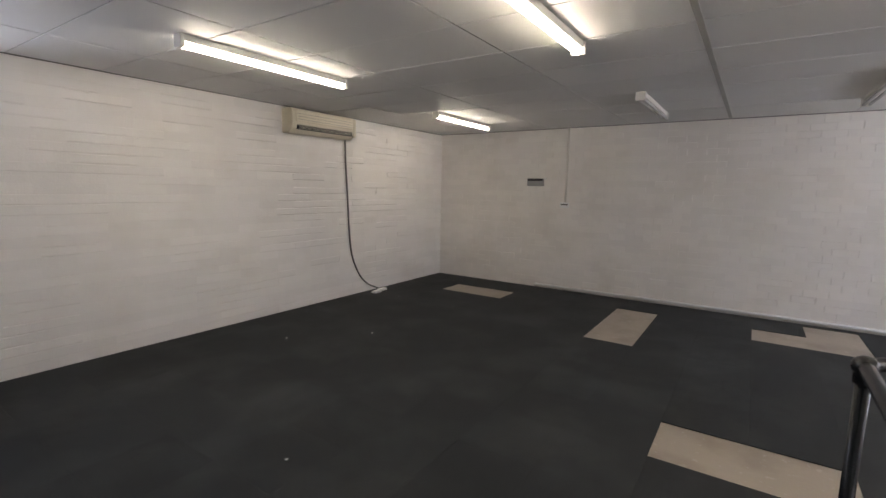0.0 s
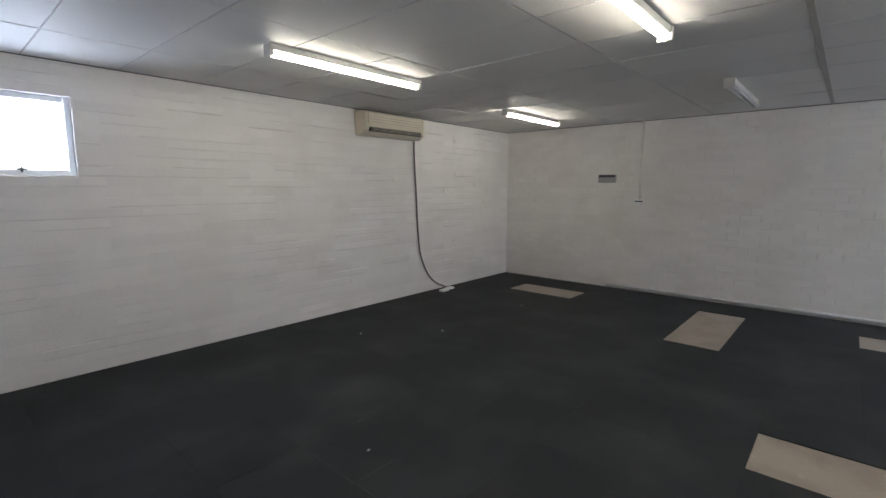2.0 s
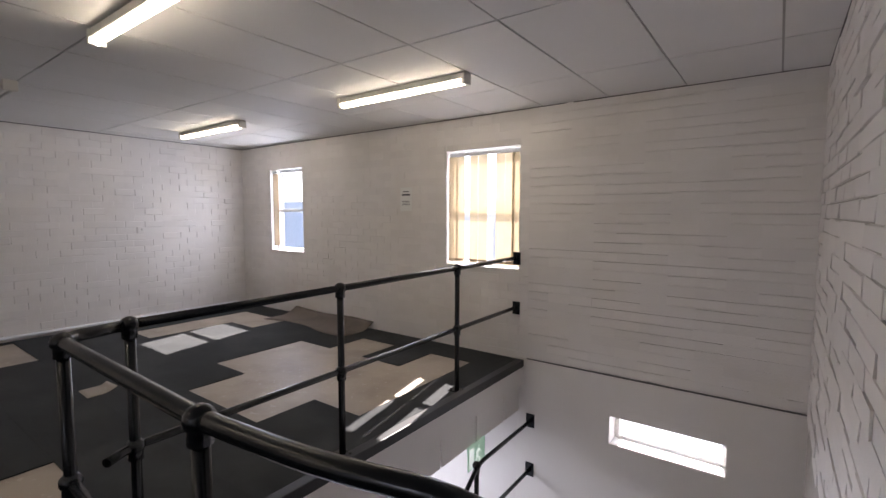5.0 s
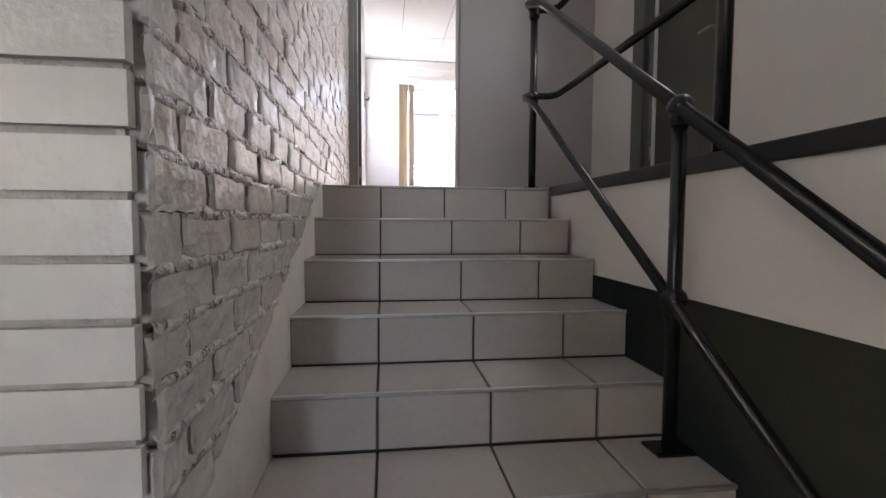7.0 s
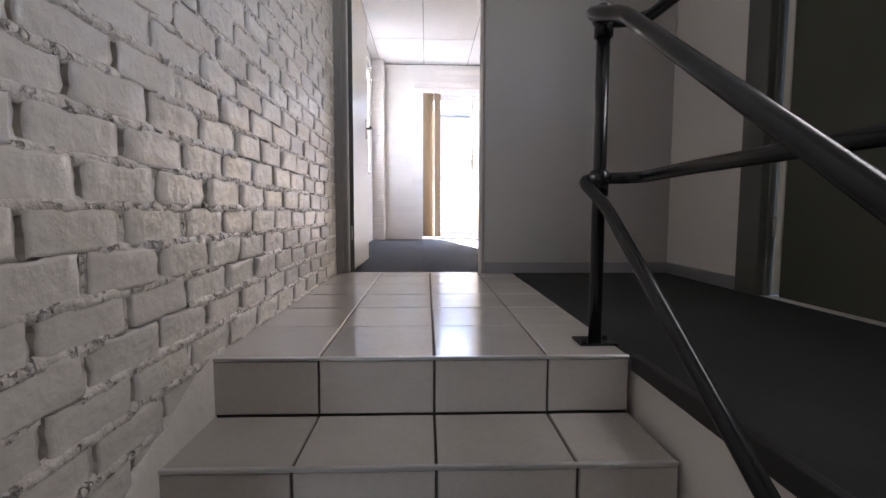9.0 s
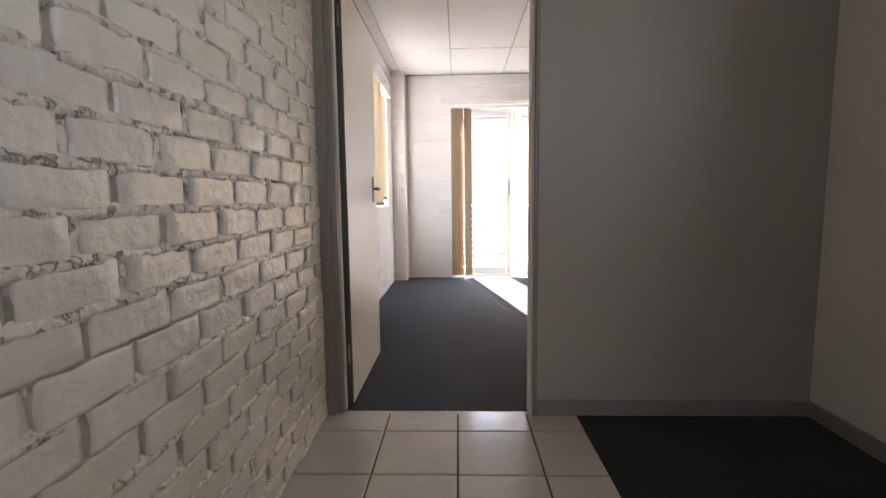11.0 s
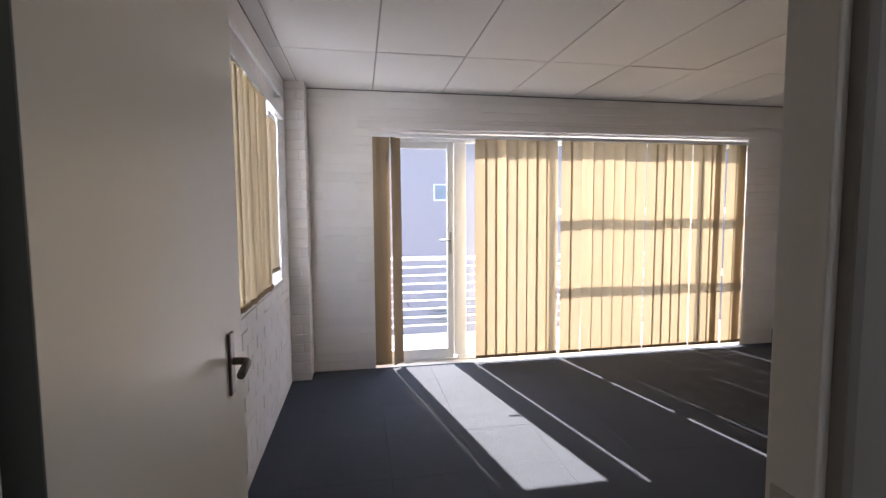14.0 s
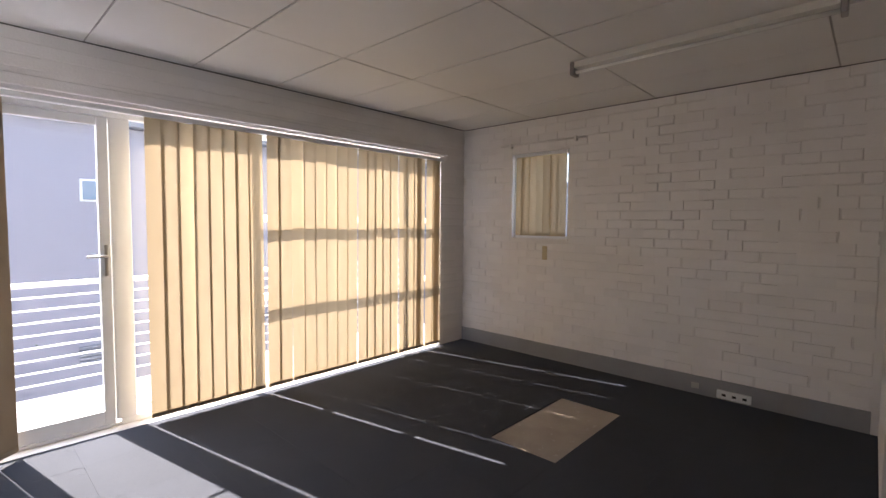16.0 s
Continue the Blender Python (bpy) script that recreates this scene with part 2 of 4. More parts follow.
def tube(points, r, seg=12, bend=0.06):
    """A round pipe along the points, with rounded corners."""
    pts = [Vector(p) for p in points]
    path = [pts[0]]
    for a, p, c in zip(pts, pts[1:], pts[2:]):
        k = min(bend, (a - p).length * 0.45, (c - p).length * 0.45)
        s, e = p + (a - p).normalized() * k, p + (c - p).normalized() * k
        for i in range(6):
            t = i / 5
            path.append(s * (1 - t) ** 2 + p * 2 * t * (1 - t) + e * t * t)
    path.append(pts[-1])
    bm = bmesh.new()
    rings = []
    side = None
    for i, p in enumerate(path):
        d = (path[min(i + 1, len(path) - 1)] - path[max(i - 1, 0)]).normalized()
        if side is None:
            side = d.orthogonal().normalized()
        side = (side - d * side.dot(d)).normalized()
        up = d.cross(side)
        rings.append([bm.verts.new(p + (side * math.cos(a) + up * math.sin(a)) * r) for a in (2 * math.pi * k / seg for k in range(seg))])
    for a, c in zip(rings, rings[1:]):
        for k in range(seg):
            bm.faces.new((a[k], a[(k + 1) % seg], c[(k + 1) % seg], c[k])).smooth = True
    bm.faces.new(rings[0][::-1])
    bm.faces.new(rings[-1])
    return bm


def ball(p, r, squash=1.0):
    bm = bmesh.new()
    bmesh.ops.create_uvsphere(bm, u_segments=14, v_segments=9, radius=r, matrix=Matrix.Translation(p) @ Matrix.Diagonal((1, 1, squash, 1)))
    for f in bm.faces:
        f.smooth = True
    return bm


def mesh_of(name, bm, *mats):
    me = bpy.data.meshes.new(name)
    bm.normal_update()
    bm.to_mesh(me)
    bm.free()
    for m in mats:
        me.materials.append(m)
    return me


def thing(name, at=(0, 0, 0), label="", category="", group="", kind=""):
    ob = new(name)
    ob.location = at
    ob.empty_display_size = 0.1
    return tagged(ob, label, category, group, kind)


def part(name, bm, mat, parent, label=""):
    """Links a mesh given in world places under its thing."""
    base = Vector(parent.location)
    up = parent.parent
    while up:
        base += up.location
        up = up.parent
    bmesh.ops.translate(bm, verts=bm.verts, vec=-base)
    ob = new(name, mesh_of(name, bm, *(mat if isinstance(mat, (list, tuple)) else (mat,))))
    ob.parent = parent
    return tagged(ob, label)


def solid(name, bm, mat, label="", category="", kind="", group=""):
    ob = new(name, mesh_of(name, bm, *(mat if isinstance(mat, (list, tuple)) else (mat,))))
    return tagged(ob, label, category, group, kind)


# ---- walls ----
def wall(name, axis, face, depth, u0, u1, z0, z1, holes=(), mat=None, label=""):
    """A wall whose inner face lies at `face` on the axis ('x' or 'y'), `depth` thick (signed), with holes (u0, u1, z0, z1)."""
    us = sorted({u0, u1, *[min(max(h[i], u0), u1) for h in holes for i in (0, 1)]})
    zs = sorted({z0, z1, *[min(max(h[i], z0), z1) for h in holes for i in (2, 3)]})
    bm = bmesh.new()
    a, b = sorted((face, face + depth))
    for ua, ub in zip(us, us[1:]):
        for za, zb in zip(zs, zs[1:]):
            uc, zc = (ua + ub) / 2, (za + zb) / 2
            if any(h[0] < uc < h[1] and h[2] < zc < h[3] for h in holes):
                continue
            if axis == 'x':
                box(bm, a, b, ua, ub, za, zb)
            else:
                box(bm, ua, ub, a, b, za, zb)
    bmesh.ops.remove_doubles(bm, verts=bm.verts, dist=0.0001)
    return solid(name, bm, mat or M_MORTAR, label, "wall", "structure")


def brick_rects(u0, u1, z0, z1, holes, rng, length=0.232, course=0.0855, joint=0.0045, bed=0.0035):
    rows = int(math.ceil((z1 - z0) / course))
    for k in range(rows):
        za, zb = z0 + k * course + bed * 0.5, min(z0 + (k + 1) * course - bed * 0.5, z1)
        if zb - za < 0.02:
            continue
        u = u0 - length * (0.5 if k % 2 else 0.0) + rng.uniform(-0.008, 0.008)
        while u < u1:
            spans = [(max(u + joint * 0.5, u0), min(u + length - joint * 0.5, u1))]
            for h in holes:
                if zb > h[2] and za < h[3]:
                    cut = []
                    for s, e in spans:
                        if e <= h[0] or s >= h[1]:
                            cut.append((s, e))
                        else:
                            cut += [(s, h[0]), (h[1], e)]
                    spans = cut
            for s, e in spans:
                if e - s > 0.03:
                    yield s, e, za, zb
            u += length + rng.uniform(-0.003, 0.003)


def brick_layer(parent, axis, face, sign, u0, u1, z0, z1, holes, seed, proud=0.0022, loose=0.003, length=0.232, flush=0.0):
    """The bricks of one wall face, all joined; flush: the share of beds filled by paint, with many of the upright joints."""
    rng = random.Random(seed)
    verts, faces = [], []
    for s, e, za, zb in brick_rects(u0, u1, z0, z1, holes, rng, length):
        za, zb = za + rng.uniform(0, 0.0035), zb - rng.uniform(0, 0.0025) * (rng.random() < 0.3)
        p = proud + rng.uniform(-loose, loose) * 0.6
        tilt = rng.uniform(-0.0015, 0.0015)
        lip = rng.uniform(-0.6, 1.0) * loose * 0.7
        c = cl = cr = 0.0055
        if length > 0.3:   # heavy paint: only stretches of the bed joints still show
            cl = cr = -0.005
            c = 0.005 if rng.random() < 0.45 else -0.003
        if flush:          # the beds are filled, the upright joints stay as dents
            c = -0.003 if rng.random() < flush else 0.003
            lip *= 0.5
            cl = 0.007 + rng.uniform(-0.004, 0.006) if rng.random() < 0.65 else -0.004
            cr = 0.005 if rng.random() < 0.4 else -0.004
        base = len(verts)
        j = lambda: rng.uniform(-loose, loose) * 0.5
        for u, z, d in ((s + j(), za + j(), 0), (e + j(), za + j(), 0), (e + j(), zb + j(), 0), (s + j(), zb + j(), 0),
                        (s + cl + j(), za + c, p - tilt + lip), (e - cr, za + c, p + tilt + lip), (e - cr + j(), zb - c, p + tilt), (s + cl, zb - c, p - tilt)):
            w = face + sign * (d if d else -0.002)
            verts.append((w, u, z) if axis == 'x' else (u, w, z))
        for f in ((4, 5, 6, 7), (0, 1, 5, 4), (1, 2, 6, 5), (2, 3, 7, 6), (3, 0, 4, 7)):
            faces.append([base + i for i in f])
    me = bpy.data.meshes.new("brickwork")
    me.from_pydata(verts, [], faces)
    me.materials.append(M_BRICK)
    bm = bmesh.new()
    bm.from_mesh(me)
    bmesh.ops.recalc_face_normals(bm, faces=bm.faces)
    want = Vector((sign, 0, 0)) if axis == 'x' else Vector((0, sign, 0))
    flip = [f for f in bm.faces if f.normal.dot(want) < -0.1]
    bmesh.ops.reverse_faces(bm, faces=flip)
    bm.to_mesh(me)
    bm.free()
    ob = new("brickwork", me)
    ob.parent = parent
    return tagged(ob, kind="stuff")


W1 = (0.77, 1.55, 0.91, 2.13)
W2 = (4.09, 4.99, 0.91, 2.16)
LOW = (5.93, 6.84, -0.62, -0.35)
W0 = (6.17, 6.80, 1.625, 2.24)
W3 = (10.97, 12.56, 2.66, 3.99)
W4 = (11.69, 12.405, 3.0, 3.965)
FR = (8.12, 12.19, L, 3.955)
# WH: opening of an added hall window, out of view, to let light in
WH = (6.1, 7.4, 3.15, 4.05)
DOOR = (7.665, 8.54, L, L + 2.06)

wall_west = wall("wall_west", 'x', 0, -0.23, -0.23, YW + 0.23, -0.25, H + 0.3, label="white painted brick wall with a pipe and switch")
wall_south = wall("wall_south", 'y', 0, -0.23, 0, 7.65, -0.25, H + 0.3, [W0], label="white painted brick wall with a small square window")
wall_north = wall("wall_north", 'y', YW, 0.23, 0, 7.33, -3.2, H + 0.3, [W1, W2, LOW], label="white painted brick wall with two windows above a plastered stairwell")
wall_east = wall("wall_east", 'x', 7.42, 0.23, 0, 3.3, -0.25, HU, label="white painted brick wall beside the mezzanine entrance")
wall_header = wall("wall_header", 'x', 7.33, 0.23, 3.3, 5.55, H + 0.012, HU, label="white painted brick wall above the entrance")
wall_stair = wall("wall_stair", 'x', 7.33, 0.214, 5.55, YD, -3.2, HU, mat=M_ROUGH_J, label="rough white painted brick wall beside the stairs")
wall_door = wall("wall_door", 'y', YD, 0.078, 7.3, XE, -3.2, HU + 0.2, [(7.545, 8.578, L, L + 2.12)], mat=M_GREYWALL, label="grey plastered wall, darkened for shade, with the office doorway")
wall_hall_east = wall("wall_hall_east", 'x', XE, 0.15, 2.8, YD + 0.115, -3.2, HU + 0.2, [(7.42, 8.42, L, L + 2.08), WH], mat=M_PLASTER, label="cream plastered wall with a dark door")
# south hall wall is out of view; its grey is chosen to dim bounced light
wall_hall_south = wall("wall_hall_south", 'y', 2.95, -0.15, 7.65, XE, -0.25, HU + 0.2, mat=M_SKIRT, label="plain unseen hall wall, grey to cut bounced light")
wall_office_west = wall("wall_office_west", 'x', XL, -0.23, YD + 0.078, YF + 0.23, -3.2, HU + 0.3, [W3], label="white painted brick office wall with a window")
wall_office_north = wall("wall_office_north", 'y', YF, 0.23, XL, XR + 0.23, -3.2, HU + 0.3, [FR], label="white painted brick office wall with wide glazing")
wall_office_east = wall("wall_office_east", 'x', XR, 0.23, YD, YF, L - 0.3, HU + 0.3, [W4], label="white painted brick office wall with a small window")
wall_office_south = wall("wall_office_south", 'y', YD + 0.078, -0.078, XE + 0.15, XR, L - 0.3, HU + 0.3, mat=M_PLASTER, label="plain plastered office wall")

brick_layer(wall_west, 'x', 0, 1, 0, YW, 0, H, [], 1, 0.005, 0.0025, flush=0.75)
brick_layer(wall_south, 'y', 0, 1, 0, 7.42, 0, H, [W0], 2, 0.0055, 0.004, 0.5)
brick_layer(wall_north, 'y', YW, -1, 0, 5.1, 0, H, [W1, W2], 3, 0.004, 0.002, flush=0.75)
brick_layer(wall_north, 'y', YW, -1, 5.1, 7.33, 0.03, H, [], 4, 0.0085, 0.005, 0.42)
brick_layer(wall_east, 'x', 7.42, -1, 0, 3.3, 0, H, [], 5)
brick_layer(wall_stair, 'x', 7.33, -1, 5.56, YW, 0.0, H, [], 6, 0.009, 0.007, 0.36)
brick_layer(wall_office_west, 'x', XL, 1, YD + 0.115, YF, L, HU, [W3], 7, 0.0075, 0.0008, flush=0.95)
brick_layer(wall_office_north, 'y', YF, -1, XL, XR, L, HU, [FR], 8, 0.003, 0.0025, 0.6)
brick_layer(wall_office_east, 'x', XR, -1, YD + 0.12, YF, L + 0.16, HU, [W4], 9, 0.0072, 0.0025, flush=0.5)

# plaster skin on the stairwell below the mezzanine level
bm = bmesh.new()
for x0, x1, z0, z1 in ((5.0, LOW[0], -3.2, 0.02), (LOW[1], 7.33, -3.2, 0.02), (LOW[0], LOW[1], -3.2, LOW[2]), (LOW[0], LOW[1], LOW[3], 0.02)):
    box(bm, x0, x1, YW - 0.025, YW + 0.002, z0, z1)
# thin dark strip drawn as the shadow under the overhanging bricks
part("joint_line", soft_box(5.1, 7.325, YW - 0.027, YW - 0.003, 0.0205, 0.0285, 0.002, 1), M_CABLE, wall_north, "dark strip for the shadow between plaster and brickwork")
part("plaster_skin", bm, M_PLASTER, wall_north, "smooth cream plaster below the brickwork")

bm = bmesh.new()
box(bm, XL, 7.545, 12.93, YF, L, HU)
pillar = solid("pillar", bm, M_MORTAR, "white painted brick corner pillar", "pillar", "structure")
brick_layer(pillar, 'y', 12.93, -1, XL, 7.545, L, HU, [], 11, 0.003)
brick_layer(pillar, 'x', 7.545, 1, 12.94, YF, L, HU, [], 12, 0.003)

# ---- floors ----
bm = bmesh.new()
box(bm, 0, 5.05, 0, YW, -0.25, -0.007)
box(bm, 5.05, 7.42, 0, 5.12, -0.25, -0.007)
box(bm, 7.42, XE, 2.95, 4.78, -0.25, -0.007)
floor = solid("floor", bm, M_SCREED, "dark carpet tiles with bare screed patches where tiles are missing", "floor", "structure")
bm = bmesh.new()
box(bm, 7.44, XE, 2.95, 4.76, -0.007, 0.0)
part("hall_carpet", bm, M_CARPET, floor, "charcoal carpet")

bm = bmesh.new()
box(bm, XL, XR, YD, YF, L - 0.25, L - 0.007)
floor_office = solid("floor_office", bm, M_SCREED, "dark navy carpet tiles with one bare screed patch", "floor", "structure")

bm = bmesh.new()
box(bm, 8.79, XE, 3.6, YD, 1.28, L - 0.008)
floor_hall = solid("floor_upper_hall", bm, M_PLASTER, "upper hall slab with a cream plastered edge", "floor", "structure")
bm = bmesh.new()
box(bm, 8.775, XE, 3.6, YD, L - 0.008, L + 0.001)
part("hall_carpet", bm, M_CARPET, floor_hall, "charcoal carpet")
part("edge_trim", soft_box(8.772, 8.80, 3.6, 7.29, L - 0.04, L + 0.008, 0.004), M_DARK, floor_hall, "dark edge strip")

bm = bmesh.new()
box(bm, -0.2, XE, 0, 9.0, -3.3, -3.2)
lower_floor = solid("floor_lower", bm, M_LOWFLOOR, "pale floor of the lower level", "floor", "structure")


# ---- ceilings ----
def ceiling(name, x0, x1, y0, y1, z, gx, gy, px, py, label):
    """Lay-in panels px by py with the grid passing through (gx, gy)."""
    bm = bmesh.new()
    xs = [x0] + [x for x in (gx + px * k for k in range(-40, 41)) if x0 + 0.05 < x < x1 - 0.05] + [x1]
    ys = [y0] + [y for y in (gy + py * k for k in range(-40, 41)) if y0 + 0.05 < y < y1 - 0.05] + [y1]
    rng = random.Random(5)
    for xa, xb in zip(xs, xs[1:]):
        for ya, yb in zip(ys, ys[1:]):
            d = rng.uniform(0, 0.003)
            box(bm, xa + 0.006, xb - 0.006, ya + 0.006, yb - 0.006, z + d, z + 0.012, 0)
    box(bm, x0, x1, y0, y1, z + 0.009, z + 0.05, 1)
    return solid(name, bm, (M_PANEL, M_BAR), label, "ceiling", "structure")


ceiling("ceiling", 0, 7.33, 0, YW, H, 4.0, 4.41, 0.612, 1.193, "white lay-in panel ceiling with grey joints")
# dark edge strips stand in for the shadow gap between ceiling and walls
for label, x0, x1, y0, y1, z in (("mezzanine", 0.0, 7.33, 0.0, YW, H), ("office", XL, XR, YD + 0.078, YF, HU)):
    edge = join(soft_box(x0, x0 + 0.012, y0, y1, z - 0.006, z + 0.004, 0.001, 1), soft_box(x1 - 0.012, x1, y0, y1, z - 0.006, z + 0.004, 0.001, 1),
                soft_box(x0 + 0.012, x1 - 0.012, y0, y0 + 0.012, z - 0.006, z + 0.004, 0.001, 1), soft_box(x0 + 0.012, x1 - 0.012, y1 - 0.012, y1, z - 0.006, z + 0.004, 0.001, 1))
    solid("trim", edge, M_CABLE, "dark strip for the shadow gap where the " + label + " ceiling meets the brickwork", "trim", "structure")
bm = soft_box(0.01, 7.32, 4.392, 4.428, H - 0.003, H + 0.006, 0.002, 1)
solid("trim", bm, M_BAR, "grey cover strip along the ceiling joint", "trim", "structure")
ceiling("ceiling_office", XL, XR, YD + 0.078, YF, HU, 8.14, 12.12, 0.653, 1.28, "white lay-in panel ceiling with grey joints")
bm = bmesh.new()
box(bm, 7.3, XE + 0.1, 2.8, YD, HU, HU + 0.1)
box(bm, 7.33, 7.42, 0, 3.3, H, H + 0.05)
solid("ceiling_hall", bm, M_PLASTER, "plain white hall ceiling", "ceiling", "structure")
bm = bmesh.new()
box(bm, -0.4, 7.45, -0.4, 9.1, H + 0.32, H + 0.42)
box(bm, 7.1, 12.95, 2.6, 13.5, HU + 0.32, HU + 0.42)
solid("roof", bm, M_ROOF, "grey sheet roof over the building", "roof", "structure")


# ---- windows ----
def window(name, axis, face, sign, hole, setback, label, rails=(), posts=(), bar=0.045, glass_mat=None, sill=True):
    """A frame in a hole; sign points out of the room."""
    u0, u1, z0, z1 = hole
    w = face + sign * setback
    root = thing(name, (w, (u0 + u1) / 2, z0) if axis == 'x' else ((u0 + u1) / 2, w, z0), label, "window", "", "structure")

    def put(nm, ua, ub, za, zb, d, mat, r=0.005, off=0.0, lab=""):
        a, b = sorted((w + sign * off, w + sign * (off + d)))
        bmx = soft_box(a, b, ua, ub, za, zb, r) if axis == 'x' else soft_box(ua, ub, a, b, za, zb, r)
        return part(nm, bmx, mat, root, lab)

    put("frame_side", u0 + 0.002, u0 + bar, z0 + 0.002, z1 - 0.002, 0.05, M_WHITE)
    put("frame_side", u1 - bar, u1 - 0.002, z0 + 0.002, z1 - 0.002, 0.05, M_WHITE)
    put("frame_head", u0 + bar, u1 - bar, z1 - bar, z1 - 0.002, 0.05, M_WHITE)
    put("frame_foot", u0 + bar, u1 - bar, z0 + 0.002, z0 + bar, 0.05, M_WHITE)
    for z in rails:
        put("rail", u0 + bar, u1 - bar, z - 0.025, z + 0.025, 0.045, M_WHITE)
    for u in posts:
        put("post", u - 0.025, u + 0.025, z0 + bar, z1 - bar, 0.047, M_WHITE)
    g = put("pane", u0 + bar, u1 - bar, z0 + bar, z1 - bar, 0.006, glass_mat or M_GLASS, 0.001, 0.02)
    g.visible_shadow = False
    if sill:
        a, b = sorted((face - sign * 0.02, w))
        bmx = soft_box(a, b, u0 + 0.002, u1 - 0.002, z0 - 0.012, z0 + 0.012, 0.004) if axis == 'x' else soft_box(u0 + 0.002, u1 - 0.002, a, b, z0 - 0.012, z0 + 0.012, 0.004)
        part("window_sill", bmx, M_PLASTER, root)
    return root


window_1 = window("window_1", 'y', YW, 1, W1, 0.1, "white-framed window with one dark curtain slat", rails=(1.52,))
window_2 = window("window_2", 'y', YW, 1, W2, 0.1, "white-framed window behind beige vertical blinds", rails=(1.5,), posts=())
window_3 = window("window_3", 'y', 0, -1, W0, 0.06, "small square white awning window", sill=False)
part("latch", join(soft_box(6.47, 6.53, -0.06, -0.045, 1.665, 1.68, 0.003), soft_box(6.495, 6.51, -0.045, -0.03, 1.65, 1.69, 0.003)), M_DARK, window_3, "dark window latch")
window_4 = window("window_4", 'y', YW, 1, LOW, 0.15, "low horizontal frosted stairwell window", glass_mat=M_FROST)
window_5 = window("window_5", 'x', XL, -1, W3, 0.12, "office window behind beige vertical blinds", posts=(11.76,), rails=(3.4,))
window_6 = window("window_6", 'x', XR, 1, W4, 0.05, "small office window behind beige blinds")

# glazed office front: one leaf door and fixed lights
front = thing("window_7", (10.15, YF + 0.12, L), "wide white aluminium glazing with a glass balcony door", "window", "", "structure")
yf = YF + 0.1


def bar_y(nm, ua, ub, za, zb, d=0.055, parent=front, mat=None, off=0.0):
    return part(nm, soft_box(ua, ub, yf + off, yf + off + d, za, zb, 0.005), mat or M_WHITE, parent)


bar_y("frame_head", 8.125, 12.185, 3.885, 3.95)
bar_y("frame_foot", 8.96, 12.185, L + 0.002, L + 0.05)
bar_y("frame_foot", 8.125, 8.96, L + 0.002, L + 0.025)
for xa, xb in ((8.125, 8.185), (8.93, 9.055), (9.86, 9.92), (11.55, 11.61), (12.13, 12.185)):
    bar_y("mullion", xa, xb, L + 0.05, 3.885)
for zt in (2.5, 3.2):
    bar_y("transom", 9.92, 11.55, zt - 0.03, zt + 0.03)
    bar_y("transom", 11.61, 12.13, zt - 0.03, zt + 0.03)
for xa, xb in ((9.055, 9.86), (9.92, 11.55), (11.61, 12.13)):
    g = bar_y("pane", xa, xb, L + 0.05, 3.885, 0.006, off=0.02, mat=M_GLASS)
    g.visible_shadow = False
leaf = bar_y("door_leaf", 8.19, 8.25, L + 0.03, 3.88, 0.045, off=-0.004)
for xa, xb, za, zb in ((8.86, 8.925, L + 0.03, 3.88), (8.25, 8.86, L + 0.03, L + 0.13), (8.25, 8.86, 3.82, 3.88)):
    bar_y("leaf_bar", xa, xb, za, zb, 0.045, off=-0.004, parent=leaf)
g = bar_y("leaf_pane", 8.25, 8.86, L + 0.13, 3.82, 0.006, off=0.012, mat=M_GLASS, parent=leaf)
g.visible_shadow = False
part("leaf_handle", join(soft_box(8.885, 8.905, yf - 0.012, yf - 0.003, 2.78, 3.0, 0.003), tube([(8.895, yf - 0.01, 2.92), (8.895, yf - 0.05, 2.92), (8.78, yf - 0.05, 2.92)], 0.009, 8, 0.02)), M_CHROME, leaf, "satin lever handle")
part("head_board", soft_box(8.0, 12.3, YF - 0.03, YF - 0.002, 3.98, 4.05, 0.006), M_MORTAR, front, "painted board above the glazing")


# ---- blinds ----
def slat_mesh(width, height, name="slat"):
    bm = bmesh.new()
    n = 5
    cols = []
    for i in range(n):
        u = (i / (n - 1) - 0.5) * width
        d = 0.006 * (1 - (2 * i / (n - 1) - 1) ** 2)
        cols.append((bm.verts.new((u, d, 0)), bm.verts.new((u, d, height))))
    for a, b in zip(cols, cols[1:]):
        bm.faces.new((a[0], b[0], b[1], a[1])).smooth = True
    me = mesh_of(name, bm, M_BLIND)
    return me


